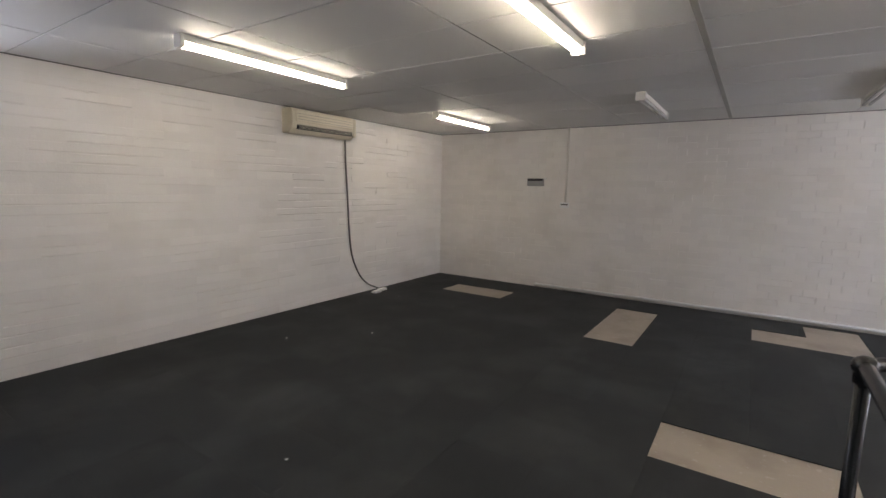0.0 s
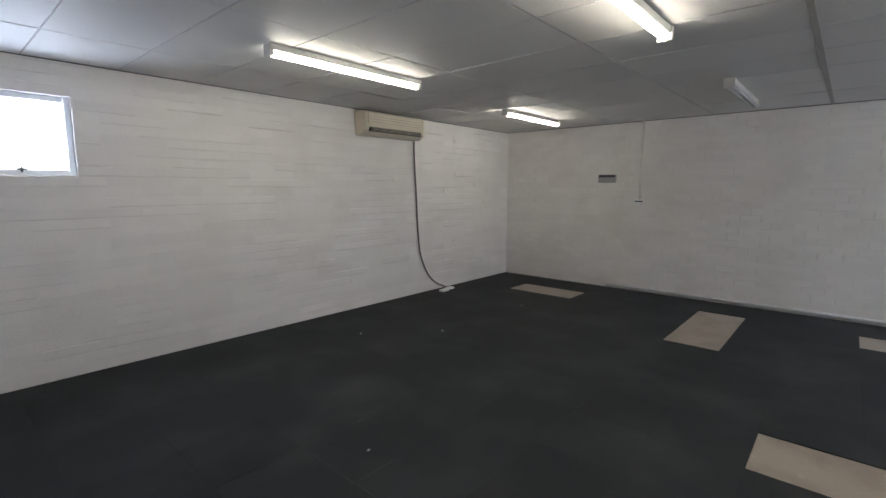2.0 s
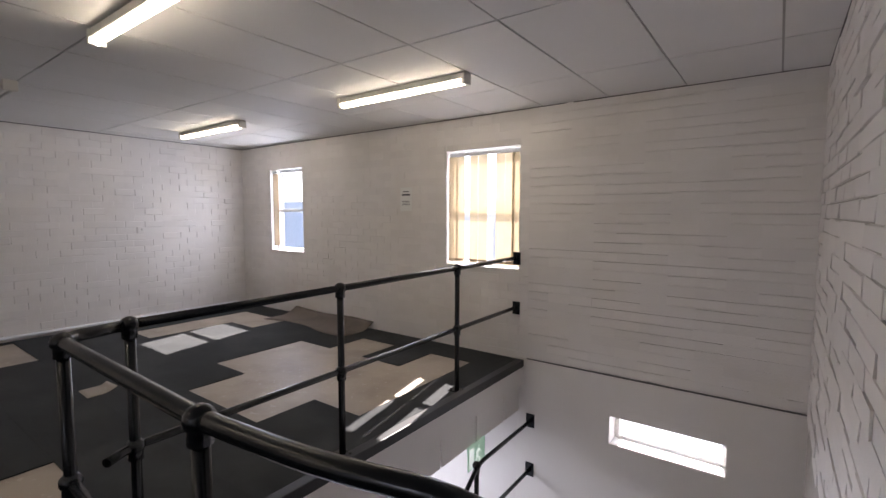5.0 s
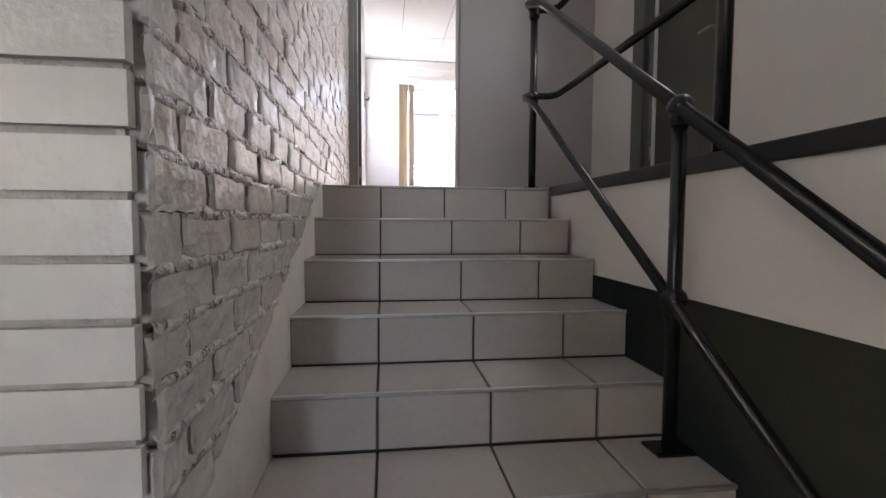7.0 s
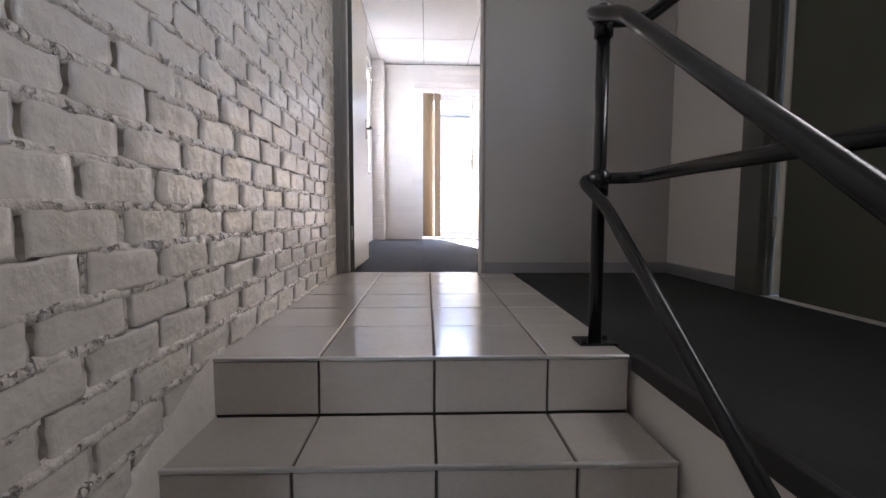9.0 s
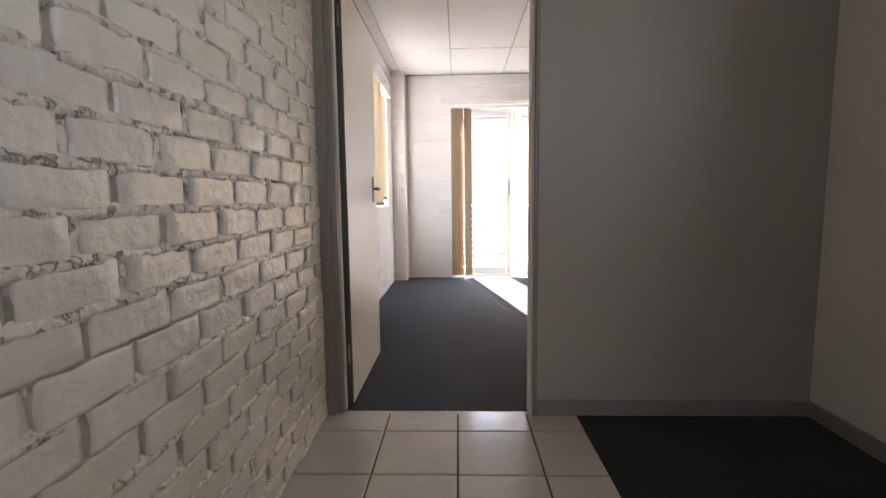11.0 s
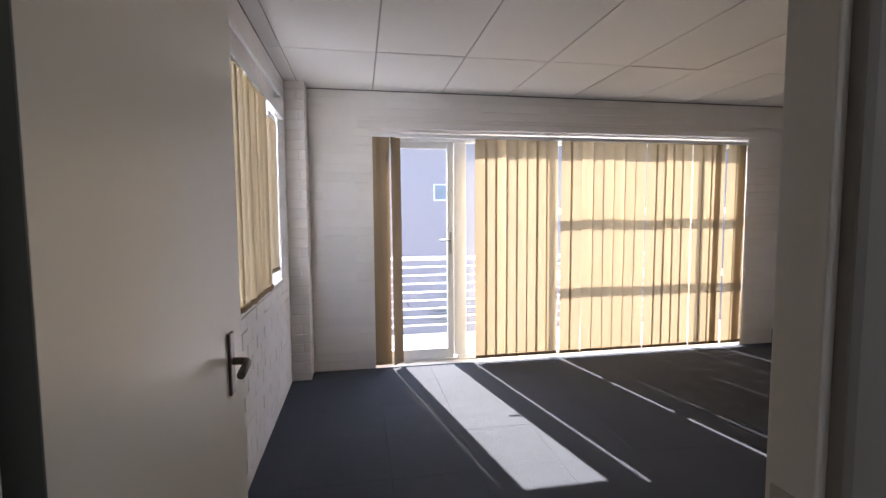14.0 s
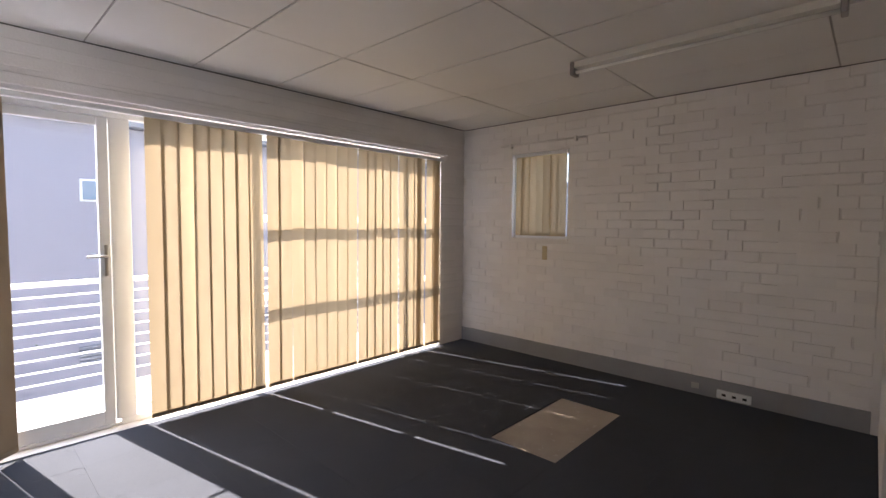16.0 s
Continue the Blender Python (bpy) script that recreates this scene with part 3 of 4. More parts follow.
def blind(label, axis, w, u_list, z0, z1, width=0.127, rail=None, angles=None, seed=3, fabric_mat=None):
    """Hanging vertical slats at the places u_list, under one head rail."""
    rng = random.Random(seed)
    u0, u1 = rail
    root = thing("vertical_blind", (w, (u0 + u1) / 2, z0) if axis == 'x' else ((u0 + u1) / 2, w, z0), label, "blind")
    rail_bm = soft_box(w - 0.02, w + 0.02, u0, u1, z1, z1 + 0.035, 0.004) if axis == 'x' else soft_box(u0, u1, w - 0.02, w + 0.02, z1, z1 + 0.035, 0.004)
    part("head_rail", rail_bm, M_WHITE, root, "white aluminium head rail")
    me = slat_mesh(width, z1 - z0)
    if fabric_mat:
        me.materials[0] = fabric_mat
    hang = bpy.data.meshes.new("slat_weight")
    bm = soft_box(-width * 0.46, width * 0.46, -0.004, 0.004, 0.004, 0.034, 0.002, 1)
    bm.to_mesh(hang)
    bm.free()
    hang.materials.append(M_BLIND_DK)
    for i, u in enumerate(u_list):
        a = angles[i % len(angles)] if angles else rng.uniform(-14, 14)
        turn = a + (90 if axis == 'x' else 0)
        slat = new("slat", me)
        slat.parent = root
        place = Vector((w + rng.uniform(-0.004, 0.004), u, z0) if axis == 'x' else (u, w + rng.uniform(-0.004, 0.004), z0)) - root.location
        slat.matrix_local = Matrix.Translation(place) @ pose(0, 0, 0, rng.uniform(-0.4, 0.4), 0, turn)
        weight = new("slat_weight", hang)
        weight.parent = slat
        weight.matrix_local = Matrix.Translation((0, -0.005, 0))
    return root


def evenly(a, b, step, skip=()):
    n = int((b - a) / step)
    return [a + (b - a) * i / n for i in range(n + 1) if i not in skip]


main_slats = ([9.175, 9.275, 9.38, 9.487, 9.595, 9.705, 9.805, 9.915] + [10.066, 10.17] + [10.30 + 0.116 * i for i in range(6)]
              + [11.012 + 0.105 * i for i in range(5)] + [11.565, 11.67, 11.775, 11.822, 11.962, 12.07, 12.1])
blind("beige translucent vertical blinds drawn across office glazing", 'y', YF - 0.035, main_slats, L + 0.04, 3.90, width=0.127, rail=(8.13, 12.18),
      angles=[3, 2, 5, 4, 6, 4, 5, 4, 4, 2, 3, 2, 4, 3, 2, 4, 3, 3, 4, 2, 5, 3, 4])
# darker fabric colour stands for less light through the doubled slats
blind("stacked blind slats beside the balcony door, darkened for lost light", 'y', YF - 0.035, [8.19, 8.222, 8.349, 8.354], L + 0.04, 3.90, rail=(8.128, 8.129),
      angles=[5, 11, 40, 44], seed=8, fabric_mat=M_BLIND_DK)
blind("beige vertical blinds hanging at the office window", 'x', XL + 0.035, [10.92, 11.03, 11.14, 11.25, 11.37, 11.48, 11.59, 11.70, 11.80, 11.9], 2.68, 3.93, rail=(10.84, 12.58),
      angles=[-10, -6, -13, -5, -15, -8], seed=4)
blind("pale vertical blind slats pushed aside at office window", 'x', XL - 0.02, [12.34, 12.45], 2.74, 3.9, rail=(12.25, 12.52), angles=[-8, -16], seed=5)
blind("crooked beige vertical blinds in the small window", 'x', XR + 0.022, [11.79, 11.88, 11.955, 12.04, 12.15, 12.245, 12.31], 3.04, 3.925, width=0.11, rail=(11.72, 12.38), angles=[4, -6, 20, 28, -8, 5, 9], seed=6)
blind("beige vertical blinds across the mezzanine window", 'y', YW + 0.05, [4.15, 4.235, 4.415, 4.53, 4.74, 4.85, 4.935], 0.95, 2.10, width=0.11, rail=(4.11, 4.97),
      angles=[22, 8, -6, 5, -4, 6, 10], seed=7)
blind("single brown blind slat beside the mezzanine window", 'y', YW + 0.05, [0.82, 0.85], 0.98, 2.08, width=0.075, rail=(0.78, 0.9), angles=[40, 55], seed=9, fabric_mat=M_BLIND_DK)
rail_bar = tube([(XL + 0.04, 10.8, 4.10), (XL + 0.04, 12.62, 4.10)], 0.012, 8)
solid("curtain_rail", join(rail_bar, soft_box(XL, XL + 0.05, 11.0, 11.03, 4.07, 4.13, 0.003), soft_box(XL, XL + 0.05, 12.45, 12.48, 4.07, 4.13, 0.003)), M_WHITE, "white curtain rail above office window", "curtain rail")
solid("curtain_rail", join(tube([(XR - 0.04, 11.5, 4.06), (XR - 0.04, 12.55, 4.06)], 0.008, 8), soft_box(XR - 0.05, XR, 11.6, 11.62, 4.03, 4.08, 0.003), soft_box(XR - 0.05, XR, 12.4, 12.42, 4.03, 4.08, 0.003)), M_MORTAR, "thin painted rail above the small window", "curtain rail")

# ---- office door and frame ----
door_1 = thing("door_1", (7.66, YD + 0.06, L), "cream flush office door standing wide open", "door", "", "structure")
part("frame_side", join(soft_box(7.545, 7.61, YD - 0.018, YD + 0.13, L, L + 2.12, 0.004), soft_box(7.61, 7.64, YD + 0.0, YD + 0.07, L, L + 2.09, 0.003)), M_FRAME, door_1, "grey pressed steel frame")
part("frame_side", join(soft_box(8.56, 8.578, YD - 0.018, YD + 0.084, L, L + 2.12, 0.004)), M_FRAME, door_1, "grey pressed steel frame")
# stop gets a paler colour than its frame to show the light falling there
part("jamb_stop", soft_box(8.543, 8.56, YD + 0.0, YD + 0.07, L, L + 2.09, 0.003), M_PLASTER, door_1, "jamb stop, paler than the frame for the light on it")
part("frame_head", soft_box(7.61, 8.56, YD - 0.018, YD + 0.084, L + 2.07, L + 2.12, 0.004), M_FRAME, door_1)
leaf = part("door_leaf", soft_box(7.63, 7.67, YD + 0.085, YD + 0.90, L + 0.012, L + 2.05, 0.003), M_DOOR, door_1, "cream painted flush leaf")
part("leaf_edge", soft_box(7.6285, 7.6715, YD + 0.0815, YD + 0.0848, L + 0.012, L + 2.05, 0.001, 1), M_DARKFRAME, leaf, "dark door edge")
# white strip paints the sliver of light at the hinge side
part("seal_strip", soft_box(7.6405, 7.646, YD + 0.03, YD + 0.062, L + 0.004, L + 2.07, 0.001, 1), M_WHITE, door_1, "pale strip standing in for light in the frame rebate")
for zz in (L + 0.22, L + 1.85):
    part("hinge", join(tube([(7.655, YD + 0.08, zz), (7.655, YD + 0.08, zz + 0.1)], 0.008, 8), soft_box(7.64, 7.67, YD + 0.083, YD + 0.0865, zz, zz + 0.1, 0.001)), M_CHROME, leaf, "steel hinge")
yh = YD + 0.775
part("door_handle", join(soft_box(7.67, 7.678, yh - 0.02, yh + 0.02, L + 1.03, L + 1.19, 0.004), tube([(7.67, yh, L + 1.115), (7.715, yh, L + 1.115), (7.72, yh - 0.10, L + 1.11)], 0.01, 10, 0.03)), M_BRONZE, leaf, "worn steel lever handle on a plate")
part("strike_plate", soft_box(8.541, 8.5455, YD + 0.02, YD + 0.06, L + 0.9, L + 1.12, 0.001), M_CHROME, door_1, "steel strike plate")

door_2 = thing("door_2", (XE, 7.9, L), "dark painted flush door in grey frame", "door", "", "structure")
for ya, yb in ((8.26, 8.42), (7.42, 7.48)):
    part("frame_side", join(soft_box(XE - 0.02, XE + 0.13, ya, yb, L, L + 2.08, 0.004), soft_box(XE + 0.02, XE + 0.05, ya - 0.012, yb + 0.0, L, L + 2.05, 0.003)), M_DARKFRAME, door_2, "dark green-grey steel frame")
part("frame_head", soft_box(XE - 0.02, XE + 0.13, 7.48, 8.26, L + 2.02, L + 2.08, 0.004), M_DARKFRAME, door_2)
part("door_edge", soft_box(XE + 0.055, XE + 0.095, 8.205, 8.245, L + 0.01, L + 2.018, 0.003), M_DOOR, door_2, "cream door edge")
part("hinge", tube([(XE + 0.05, 8.245, L + 0.3), (XE + 0.05, 8.245, L + 0.4)], 0.008, 8), M_CHROME, door_2, "steel hinge")
part("door_leaf", soft_box(XE + 0.06, XE + 0.10, 7.48, 8.203, L + 0.002, L + 2.018, 0.003), M_DARKDOOR, door_2)
part("door_handle", tube([(XE + 0.06, 7.56, L + 1.03), (XE + 0.01, 7.56, L + 1.03), (XE + 0.01, 7.67, L + 1.03)], 0.009, 8, 0.02), M_CHROME, door_2, "steel lever handle")


# ---- skirtings ----
def skirting(x0, x1, y0, y1, z, h, label):
    solid("baseboard", soft_box(x0, x1, y0, y1, z, z + h, 0.005), M_SKIRT, label, "baseboard", "structure")


skirting(XR - 0.02, XR + 0.001, YD + 0.12, YF, L - 0.005, 0.165, "grey painted office baseboard")
skirting(8.58, XE, YD - 0.014, YD + 0.001, L - 0.004, 0.08, "grey painted hall baseboard")
skirting(XE - 0.014, XE + 0.001, 8.42, YD - 0.014, L - 0.004, 0.08, "grey painted hall baseboard")

# ---- stairs ----
RISE, GOING, YT = 0.169, 0.28, 7.3
SX0, SX1 = 7.56, 8.775
COLS = [SX0 + 0.002, 7.867, 8.2, 8.532, SX1]
bm = bmesh.new()
for k in range(10):
    y0 = YT - GOING * k + 0.008
    box(bm, SX0, SX1 - 0.004, y0, y0 + GOING if k else YD, L - RISE * (k + 1) - (0.1 if k < 9 else 0), L - RISE * k - 0.009)
stairs = solid("stairs", bm, M_GROUT, "straight flight of cream tiled steps up to a tiled landing", "stairs", "structure")

bm = bmesh.new()
low, high = [], []
for i in range(25):
    y = 4.95 + (YT + 0.02 - 4.95) * i / 24
    zt = L + 0.015 + (y - YT) * 0.45 + 0.008 * math.sin(y * 11) + 0.005 * math.sin(y * 29)
    low.append((y, L - (YT - y) / GOING * RISE - RISE * 1.2))
    high.append((y, zt))
for (ya, za), (yb, zb), (_, ta), (_, tb) in zip(low, low[1:], high, high[1:]):
    if ya < 5.56:
        continue
    v = [bm.verts.new(p) for p in ((7.5725, ya, za), (7.5725, yb, zb), (7.5715, yb, tb), (7.5715, ya, ta), (7.558, yb, tb + 0.012), (7.558, ya, ta + 0.012))]
    bm.faces.new((v[0], v[1], v[2], v[3])).smooth = True
    bm.faces.new((v[3], v[2], v[4], v[5])).smooth = True
bmesh.ops.remove_doubles(bm, verts=bm.verts, dist=0.0005)
bmesh.ops.recalc_face_normals(bm, faces=bm.faces)
if sum(f.normal.x for f in bm.faces) < 0:
    bmesh.ops.reverse_faces(bm, faces=bm.faces[:])
part("plaster_band", bm, M_BAND, wall_stair, "smooth painted plaster band above the steps")

# ---- stair and landing rails ----
PIPE = 0.0205


def post_part(root, x, y, z0, z1, knobs, plate=True, r=PIPE):
    post = part("post", tube([(x, y, z0), (x, y, z1)], r), M_STEEL, root)
    for z in knobs:
        part("joint", join(ball((x, y, z), 0.037, 0.92), tube([(x, y, z - 0.055), (x, y, z + 0.012)], r + 0.008)), M_STEEL, post, "cast ball joint")
    if plate:
        part("base_plate", join(soft_box(x - 0.06, x + 0.06, y - 0.045, y + 0.045, z0, z0 + 0.009, 0.002), tube([(x + 0.042, y + 0.025, z0), (x + 0.042, y + 0.025, z0 + 0.018)], 0.008, 6), tube([(x - 0.042, y - 0.025, z0), (x - 0.042, y - 0.025, z0 + 0.018)], 0.008, 6)), M_STEEL, post, "bolted base plate")


guard = thing("mezzanine_railing", (5.03, 5.1, 0), "black painted tubular steel railing round the stairwell", "railing")
RZ, MZ = 1.035, 0.53
post_part(guard, 5.10, 5.08, 0, RZ, (RZ, MZ))
post_part(guard, 5.0, 5.32, 0, RZ, (RZ, MZ))
post_part(guard, 6.09, 5.065, 0, RZ, (RZ,))
post_part(guard, 4.99, 6.43, 0, RZ, (RZ, MZ))
post_part(guard, 4.97, 7.7, 0, RZ, (RZ, MZ))
part("top_rail", tube([(5.0, 5.3, RZ), (4.97, YW - 0.01, RZ)], PIPE), M_STEEL, guard)
part("mid_rail", tube([(5.06, 5.2, MZ), (5.0, 5.3, MZ), (4.97, YW - 0.01, MZ)], PIPE * 0.9), M_STEEL, guard)
part("top_rail", tube([(5.0, 5.32, RZ), (5.04, 5.13, RZ), (5.1, 5.08, RZ), (6.09, 5.065, RZ), (6.45, 5.1, RZ), (6.72, 5.18, RZ - 0.005), (6.95, 5.24, RZ - 0.12), (7.3, 5.32, 0.5), (7.3, 5.33, 0.02)], PIPE * 1.12, bend=0.12), M_STEEL, guard)
part("mid_rail", tube([(5.1, 5.08, MZ), (6.09, 5.065, MZ), (6.75, 5.12, MZ - 0.1), (7.29, 5.3, 0.3)], PIPE * 0.9), M_STEEL, guard)
for z in (RZ, MZ):
    part("wall_plate", soft_box(4.93, 5.01, YW - 0.014, YW - 0.006, z - 0.07, z + 0.06, 0.002), M_STEEL, guard, "black wall plate")
part("kerb", join(soft_box(5.0, 5.075, 5.1, YW - 0.03, -0.06, 0.012, 0.006), soft_box(5.0, 7.33, 5.08, 5.14, -0.06, 0.012, 0.006)), M_DARK, guard, "black edge strip")

stair_rail = thing("stair_railing", (8.71, 6.06, L - 5 * RISE), "black painted tubular handrail along the tiled steps", "railing")
SLOPE = RISE / GOING


def rail_z(y):
    return 1.832 + (y - 6.09) * 0.695


def mid_z(y):
    return 1.27 + (y - 6.06) * 0.69


post_part(stair_rail, 8.71, 6.09, L - 5 * RISE, rail_z(6.09), (rail_z(6.09), mid_z(6.09)))
post_part(stair_rail, 8.71, 4.9, L - 9 * RISE, rail_z(4.9), (rail_z(4.9), mid_z(4.9)))
part("handrail", tube([(8.74, 7.44, 2.70), (8.66, 7.40, 2.70), (8.70, 7.25, rail_z(7.25)), (8.71, 4.8, rail_z(4.8))], PIPE, bend=0.05), M_STEEL, stair_rail)
part("mid_rail", tube([(8.74, 7.44, 2.215), (8.655, 7.42, 2.21), (8.69, 7.3, mid_z(7.3)), (8.71, 4.86, mid_z(4.86))], PIPE * 0.85, bend=0.05), M_STEEL, stair_rail)

hall_rail = thing("hall_railing", (8.84, 6.0, L), "black painted tubular railing along the upper hall edge", "railing")
post_part(hall_rail, 8.72, 7.44, L, 2.74, (2.215, 2.70))
post_part(hall_rail, 8.86, 6.12, L, 2.74, (2.23, 2.70))
post_part(hall_rail, 8.86, 4.4, L, 2.74, (2.23, 2.70))
for z in (2.225, 2.70):
    part("rail", tube([(8.72, 7.44, z - 0.01), (8.84, 7.42, z - 0.008), (8.86, 7.2, z), (8.86, 3.7, z)], PIPE * 0.9, bend=0.08), M_STEEL, hall_rail)

# lower flight beneath the upper hall, and its rail in the stairwell
bm = bmesh.new()
for k in range(12):
    y0 = 5.1 + 0.27 * k
    box(bm, 8.79, XE, y0, y0 + 0.285, -0.17 * (k + 2), -0.17 * (k + 1))
    box(bm, 8.79, XE, y0 - 0.012, y0 + 0.0, -0.17 * (k + 1) - 0.17, -0.17 * k - 0.02)
box(bm, 8.79, XE, 4.78, 5.1, -0.3, -0.002)
solid("lower_stairs", bm, M_CARPET, "dark carpeted flight going down beneath the hall", "stairs", "structure")

# added dark panel that stands in for the shade in the open space below
bm = bmesh.new()
box(bm, 8.98, 9.05, 5.7, YD, -3.2, 1.28)
solid("wall_under_hall", bm, M_DARKDOOR, "dark panel added for the shade under the upper hall", "wall", "structure")
low_rail = thing("lower_railing", (5.2, 8.0, -3.2), "black tubular railing on the lower landing", "railing")
for z in (-0.6, -1.11):
    part("rail", tube([(5.16, YW - 0.03, z), (5.16, 7.75, z), (5.2, 7.3, z - 0.25)], PIPE * 0.9, bend=0.1), M_STEEL, low_rail)
    part("wall_plate", soft_box(5.11, 5.2, YW - 0.036, YW - 0.026, z - 0.07, z + 0.07, 0.002), M_STEEL, low_rail, "black wall plate")
post_part(low_rail, 5.16, 7.72, -3.2, -0.6, (-0.6, -1.11))

# screen of panels under the mezzanine edge
screen = thing("bulkhead_screen", (5.02, 7.0, -0.6), "white panelled bulkhead under the mezzanine edge", "bulkhead", "", "structure")
part("beam", soft_box(4.95, 5.07, 0.5, YW - 0.026, -0.25, -0.02, 0.004), M_PLASTER, screen)
ys = [5.1, 5.7, 6.3, 6.85, 7.4, 7.92, 8.42, YW - 0.03]
for a, b in zip(ys, ys[1:]):
    part("panel", soft_box(5.0, 5.03, a + 0.012, b - 0.012, -0.52, -0.25, 0.003), M_PLASTER, screen)
bm = bmesh.new()
for x0, x1, y0, y1 in ((-0.2, 0, 0, 9), (0, XE, -0.2, 0), (7.33, 7.548, 0, 5.549)):
    box(bm, x0, x1, y0, y1, -3.2, -0.26)
solid("wall_lower", bm, M_PLASTER, "plain pale walls of the lower level", "wall", "structure")
# unseen window and area lamp, added to brighten the stair hall
added_hall_window = window("added_hall_window", 'x', XE, 1, WH, 0.06, "high white-framed hall window, unseen, added for light", posts=(6.75,))
window_light("sky_fill", (XE + 0.25, 6.75, 3.6), (7.5, 7.2, 2.6), 1.25, 0.85, 1.5, (1.0, 0.94, 0.86))
# added fill without a fitting, lifts the lower level and the bulkhead
window_light("lower_room_fill", (3.5, 7.0, -0.5), (3.5, 7.0, -3), 1.2, 0.3, 22)

sign = thing("exit_sign", (5.06, 7.9, -0.73), "green and white emergency exit sign", "sign")
part("board", soft_box(5.035, 5.047, 7.76, 8.04, -0.73, -0.51, 0.003), M_GREEN, sign)
part("door_pictogram", soft_box(5.047, 5.050, 7.78, 7.85, -0.71, -0.535, 0.001, 1), M_SIGNWHITE, sign, "white doorway pictogram")
runner = join(soft_box(5.047, 5.050, 7.925, 7.945, -0.565, -0.545, 0.001, 1), tube([(5.048, 7.93, -0.575), (5.048, 7.90, -0.64)], 0.011, 6),
              tube([(5.048, 7.90, -0.64), (5.048, 7.95, -0.66), (5.048, 7.955, -0.70)], 0.008, 6, 0.01), tube([(5.048, 7.90, -0.64), (5.048, 7.875, -0.69)], 0.008, 6),
              tube([(5.048, 7.975, -0.62), (5.048, 7.94, -0.59), (5.048, 7.885, -0.60)], 0.006, 6, 0.01))
part("pictogram", runner, M_SIGNWHITE, sign, "white pictogram")


# ---- fluorescent battens ----
def batten(x0, x1, y, z, lit, label):
    root = thing("fluorescent_lamp", ((x0 + x1) / 2, y, z), label, "lamp", "ceiling battens")
    part("housing", soft_box(x0 + 0.01, x1 - 0.01, y - 0.035, y + 0.035, z - 0.045, z, 0.006), M_LAMP, root)
    for xa in (x0, x1 - 0.03):
        part("end_cap", soft_box(xa, xa + 0.03, y - 0.045, y + 0.045, z - 0.085, z - 0.002, 0.006), M_LAMP, root)
    for dy in ((0.0,) if lit else (-0.024, 0.024)):
        part("tube", tube([(x0 + 0.03, y + dy, z - 0.066), (x1 - 0.03, y + dy, z - 0.066)], 0.019 if lit else 0.013, 12), M_TUBE if lit else M_TUBE_OFF, root, "glowing tube" if lit else "unlit tube")
    return root


for x0, x1, y, lit in ((3.95, 5.40, 1.63, True), (3.95, 5.4, 3.73, True), (3.93, 5.38, 5.6, True), (0.83, 2.2, 1.39, True), (0.84, 2.24, 3.77, False),
                       (0.9, 2.28, 5.56, False), (0.87, 2.27, 7.46, True), (3.86, 5.22, 7.46, True)):
    batten(x0, x1, y, H, lit, "lit fluorescent batten on the panel ceiling" if lit else "unlit twin fluorescent batten on the panel ceiling")
off = thing("fluorescent_lamp", (11.27, 10.2, HU), "unlit bare fluorescent batten on the office ceiling", "lamp")
part("housing", soft_box(11.235, 11.305, 9.5, 10.95, HU - 0.045, HU, 0.006), M_LAMP, off)
for ya in (9.47, 10.94):
    part("holder", soft_box(11.225, 11.315, ya, ya + 0.03, HU - 0.095, HU - 0.002, 0.006), M_FRAME, off, "dark tube holder")
part("tube", tube([(11.27, 9.5, HU - 0.07), (11.27, 10.94, HU - 0.07)], 0.013, 10), M_TUBE_OFF, off)

# ---- air conditioner ----
ac = thing("air_conditioner", (2.88, 0.1, 2.18), "yellowed white split air conditioner high on the brick wall", "air conditioner")
bm = bmesh.new()
prof = [(0.0, 2.18), (0.12, 2.18), (0.185, 2.23), (0.2, 2.30), (0.2, 2.42), (0.17, 2.465), (0.0, 2.47)]
ends = [[bm.verts.new((x, y, z)) for y, z in prof] for x in (2.37, 3.40)]
for i in range(len(prof)):
    j = (i + 1) % len(prof)
    bm.faces.new((ends[0][i], ends[0][j], ends[1][j], ends[1][i]))
bm.faces.new(ends[0][::-1])
bm.faces.new(ends[1])
bmesh.ops.recalc_face_normals(bm, faces=bm.faces)
bmesh.ops.bevel(bm, geom=bm.edges[:], offset=0.012, segments=3, affect='EDGES', profile=0.5)
part("body", bm, M_AC, ac)
part("front_panel", soft_box(2.42, 3.35, 0.195, 0.208, 2.31, 2.44, 0.005), M_AC, ac)
part("air_slot", soft_box(2.44, 3.33, 0.12, 0.2065, 2.222, 2.274, 0.006), M_DARK, ac, "dark outlet slot")
for i in range(3):
    part("louvre", soft_box(2.46, 3.31, 0.18, 0.2125, 2.231 + 0.014 * i, 2.2345 + 0.014 * i, 0.001, 1), M_AC, ac)
part("grille_line", join(*[soft_box(2.44, 3.33, 0.2, 0.2105, 2.335 + 0.032 * i, 2.338 + 0.032 * i, 0.0008, 1) for i in range(3)]), M_CABLE, ac, "thin dark intake line")
part("end_cover", soft_box(2.365, 2.415, 0.02, 0.205, 2.215, 2.45, 0.01), M_AC, ac)
solid("cable", tube([(2.4, 0.03, 2.19), (2.39, 0.025, 1.9), (2.35, 0.022, 1.4), (2.33, 0.022, 0.95), (2.28, 0.022, 0.55), (2.12, 0.025, 0.25), (1.95, 0.03, 0.1), (1.74, 0.05, 0.012)], 0.011, 8, 0.2), M_CABLE, "grey cable hanging from air conditioner to floor", "cable")
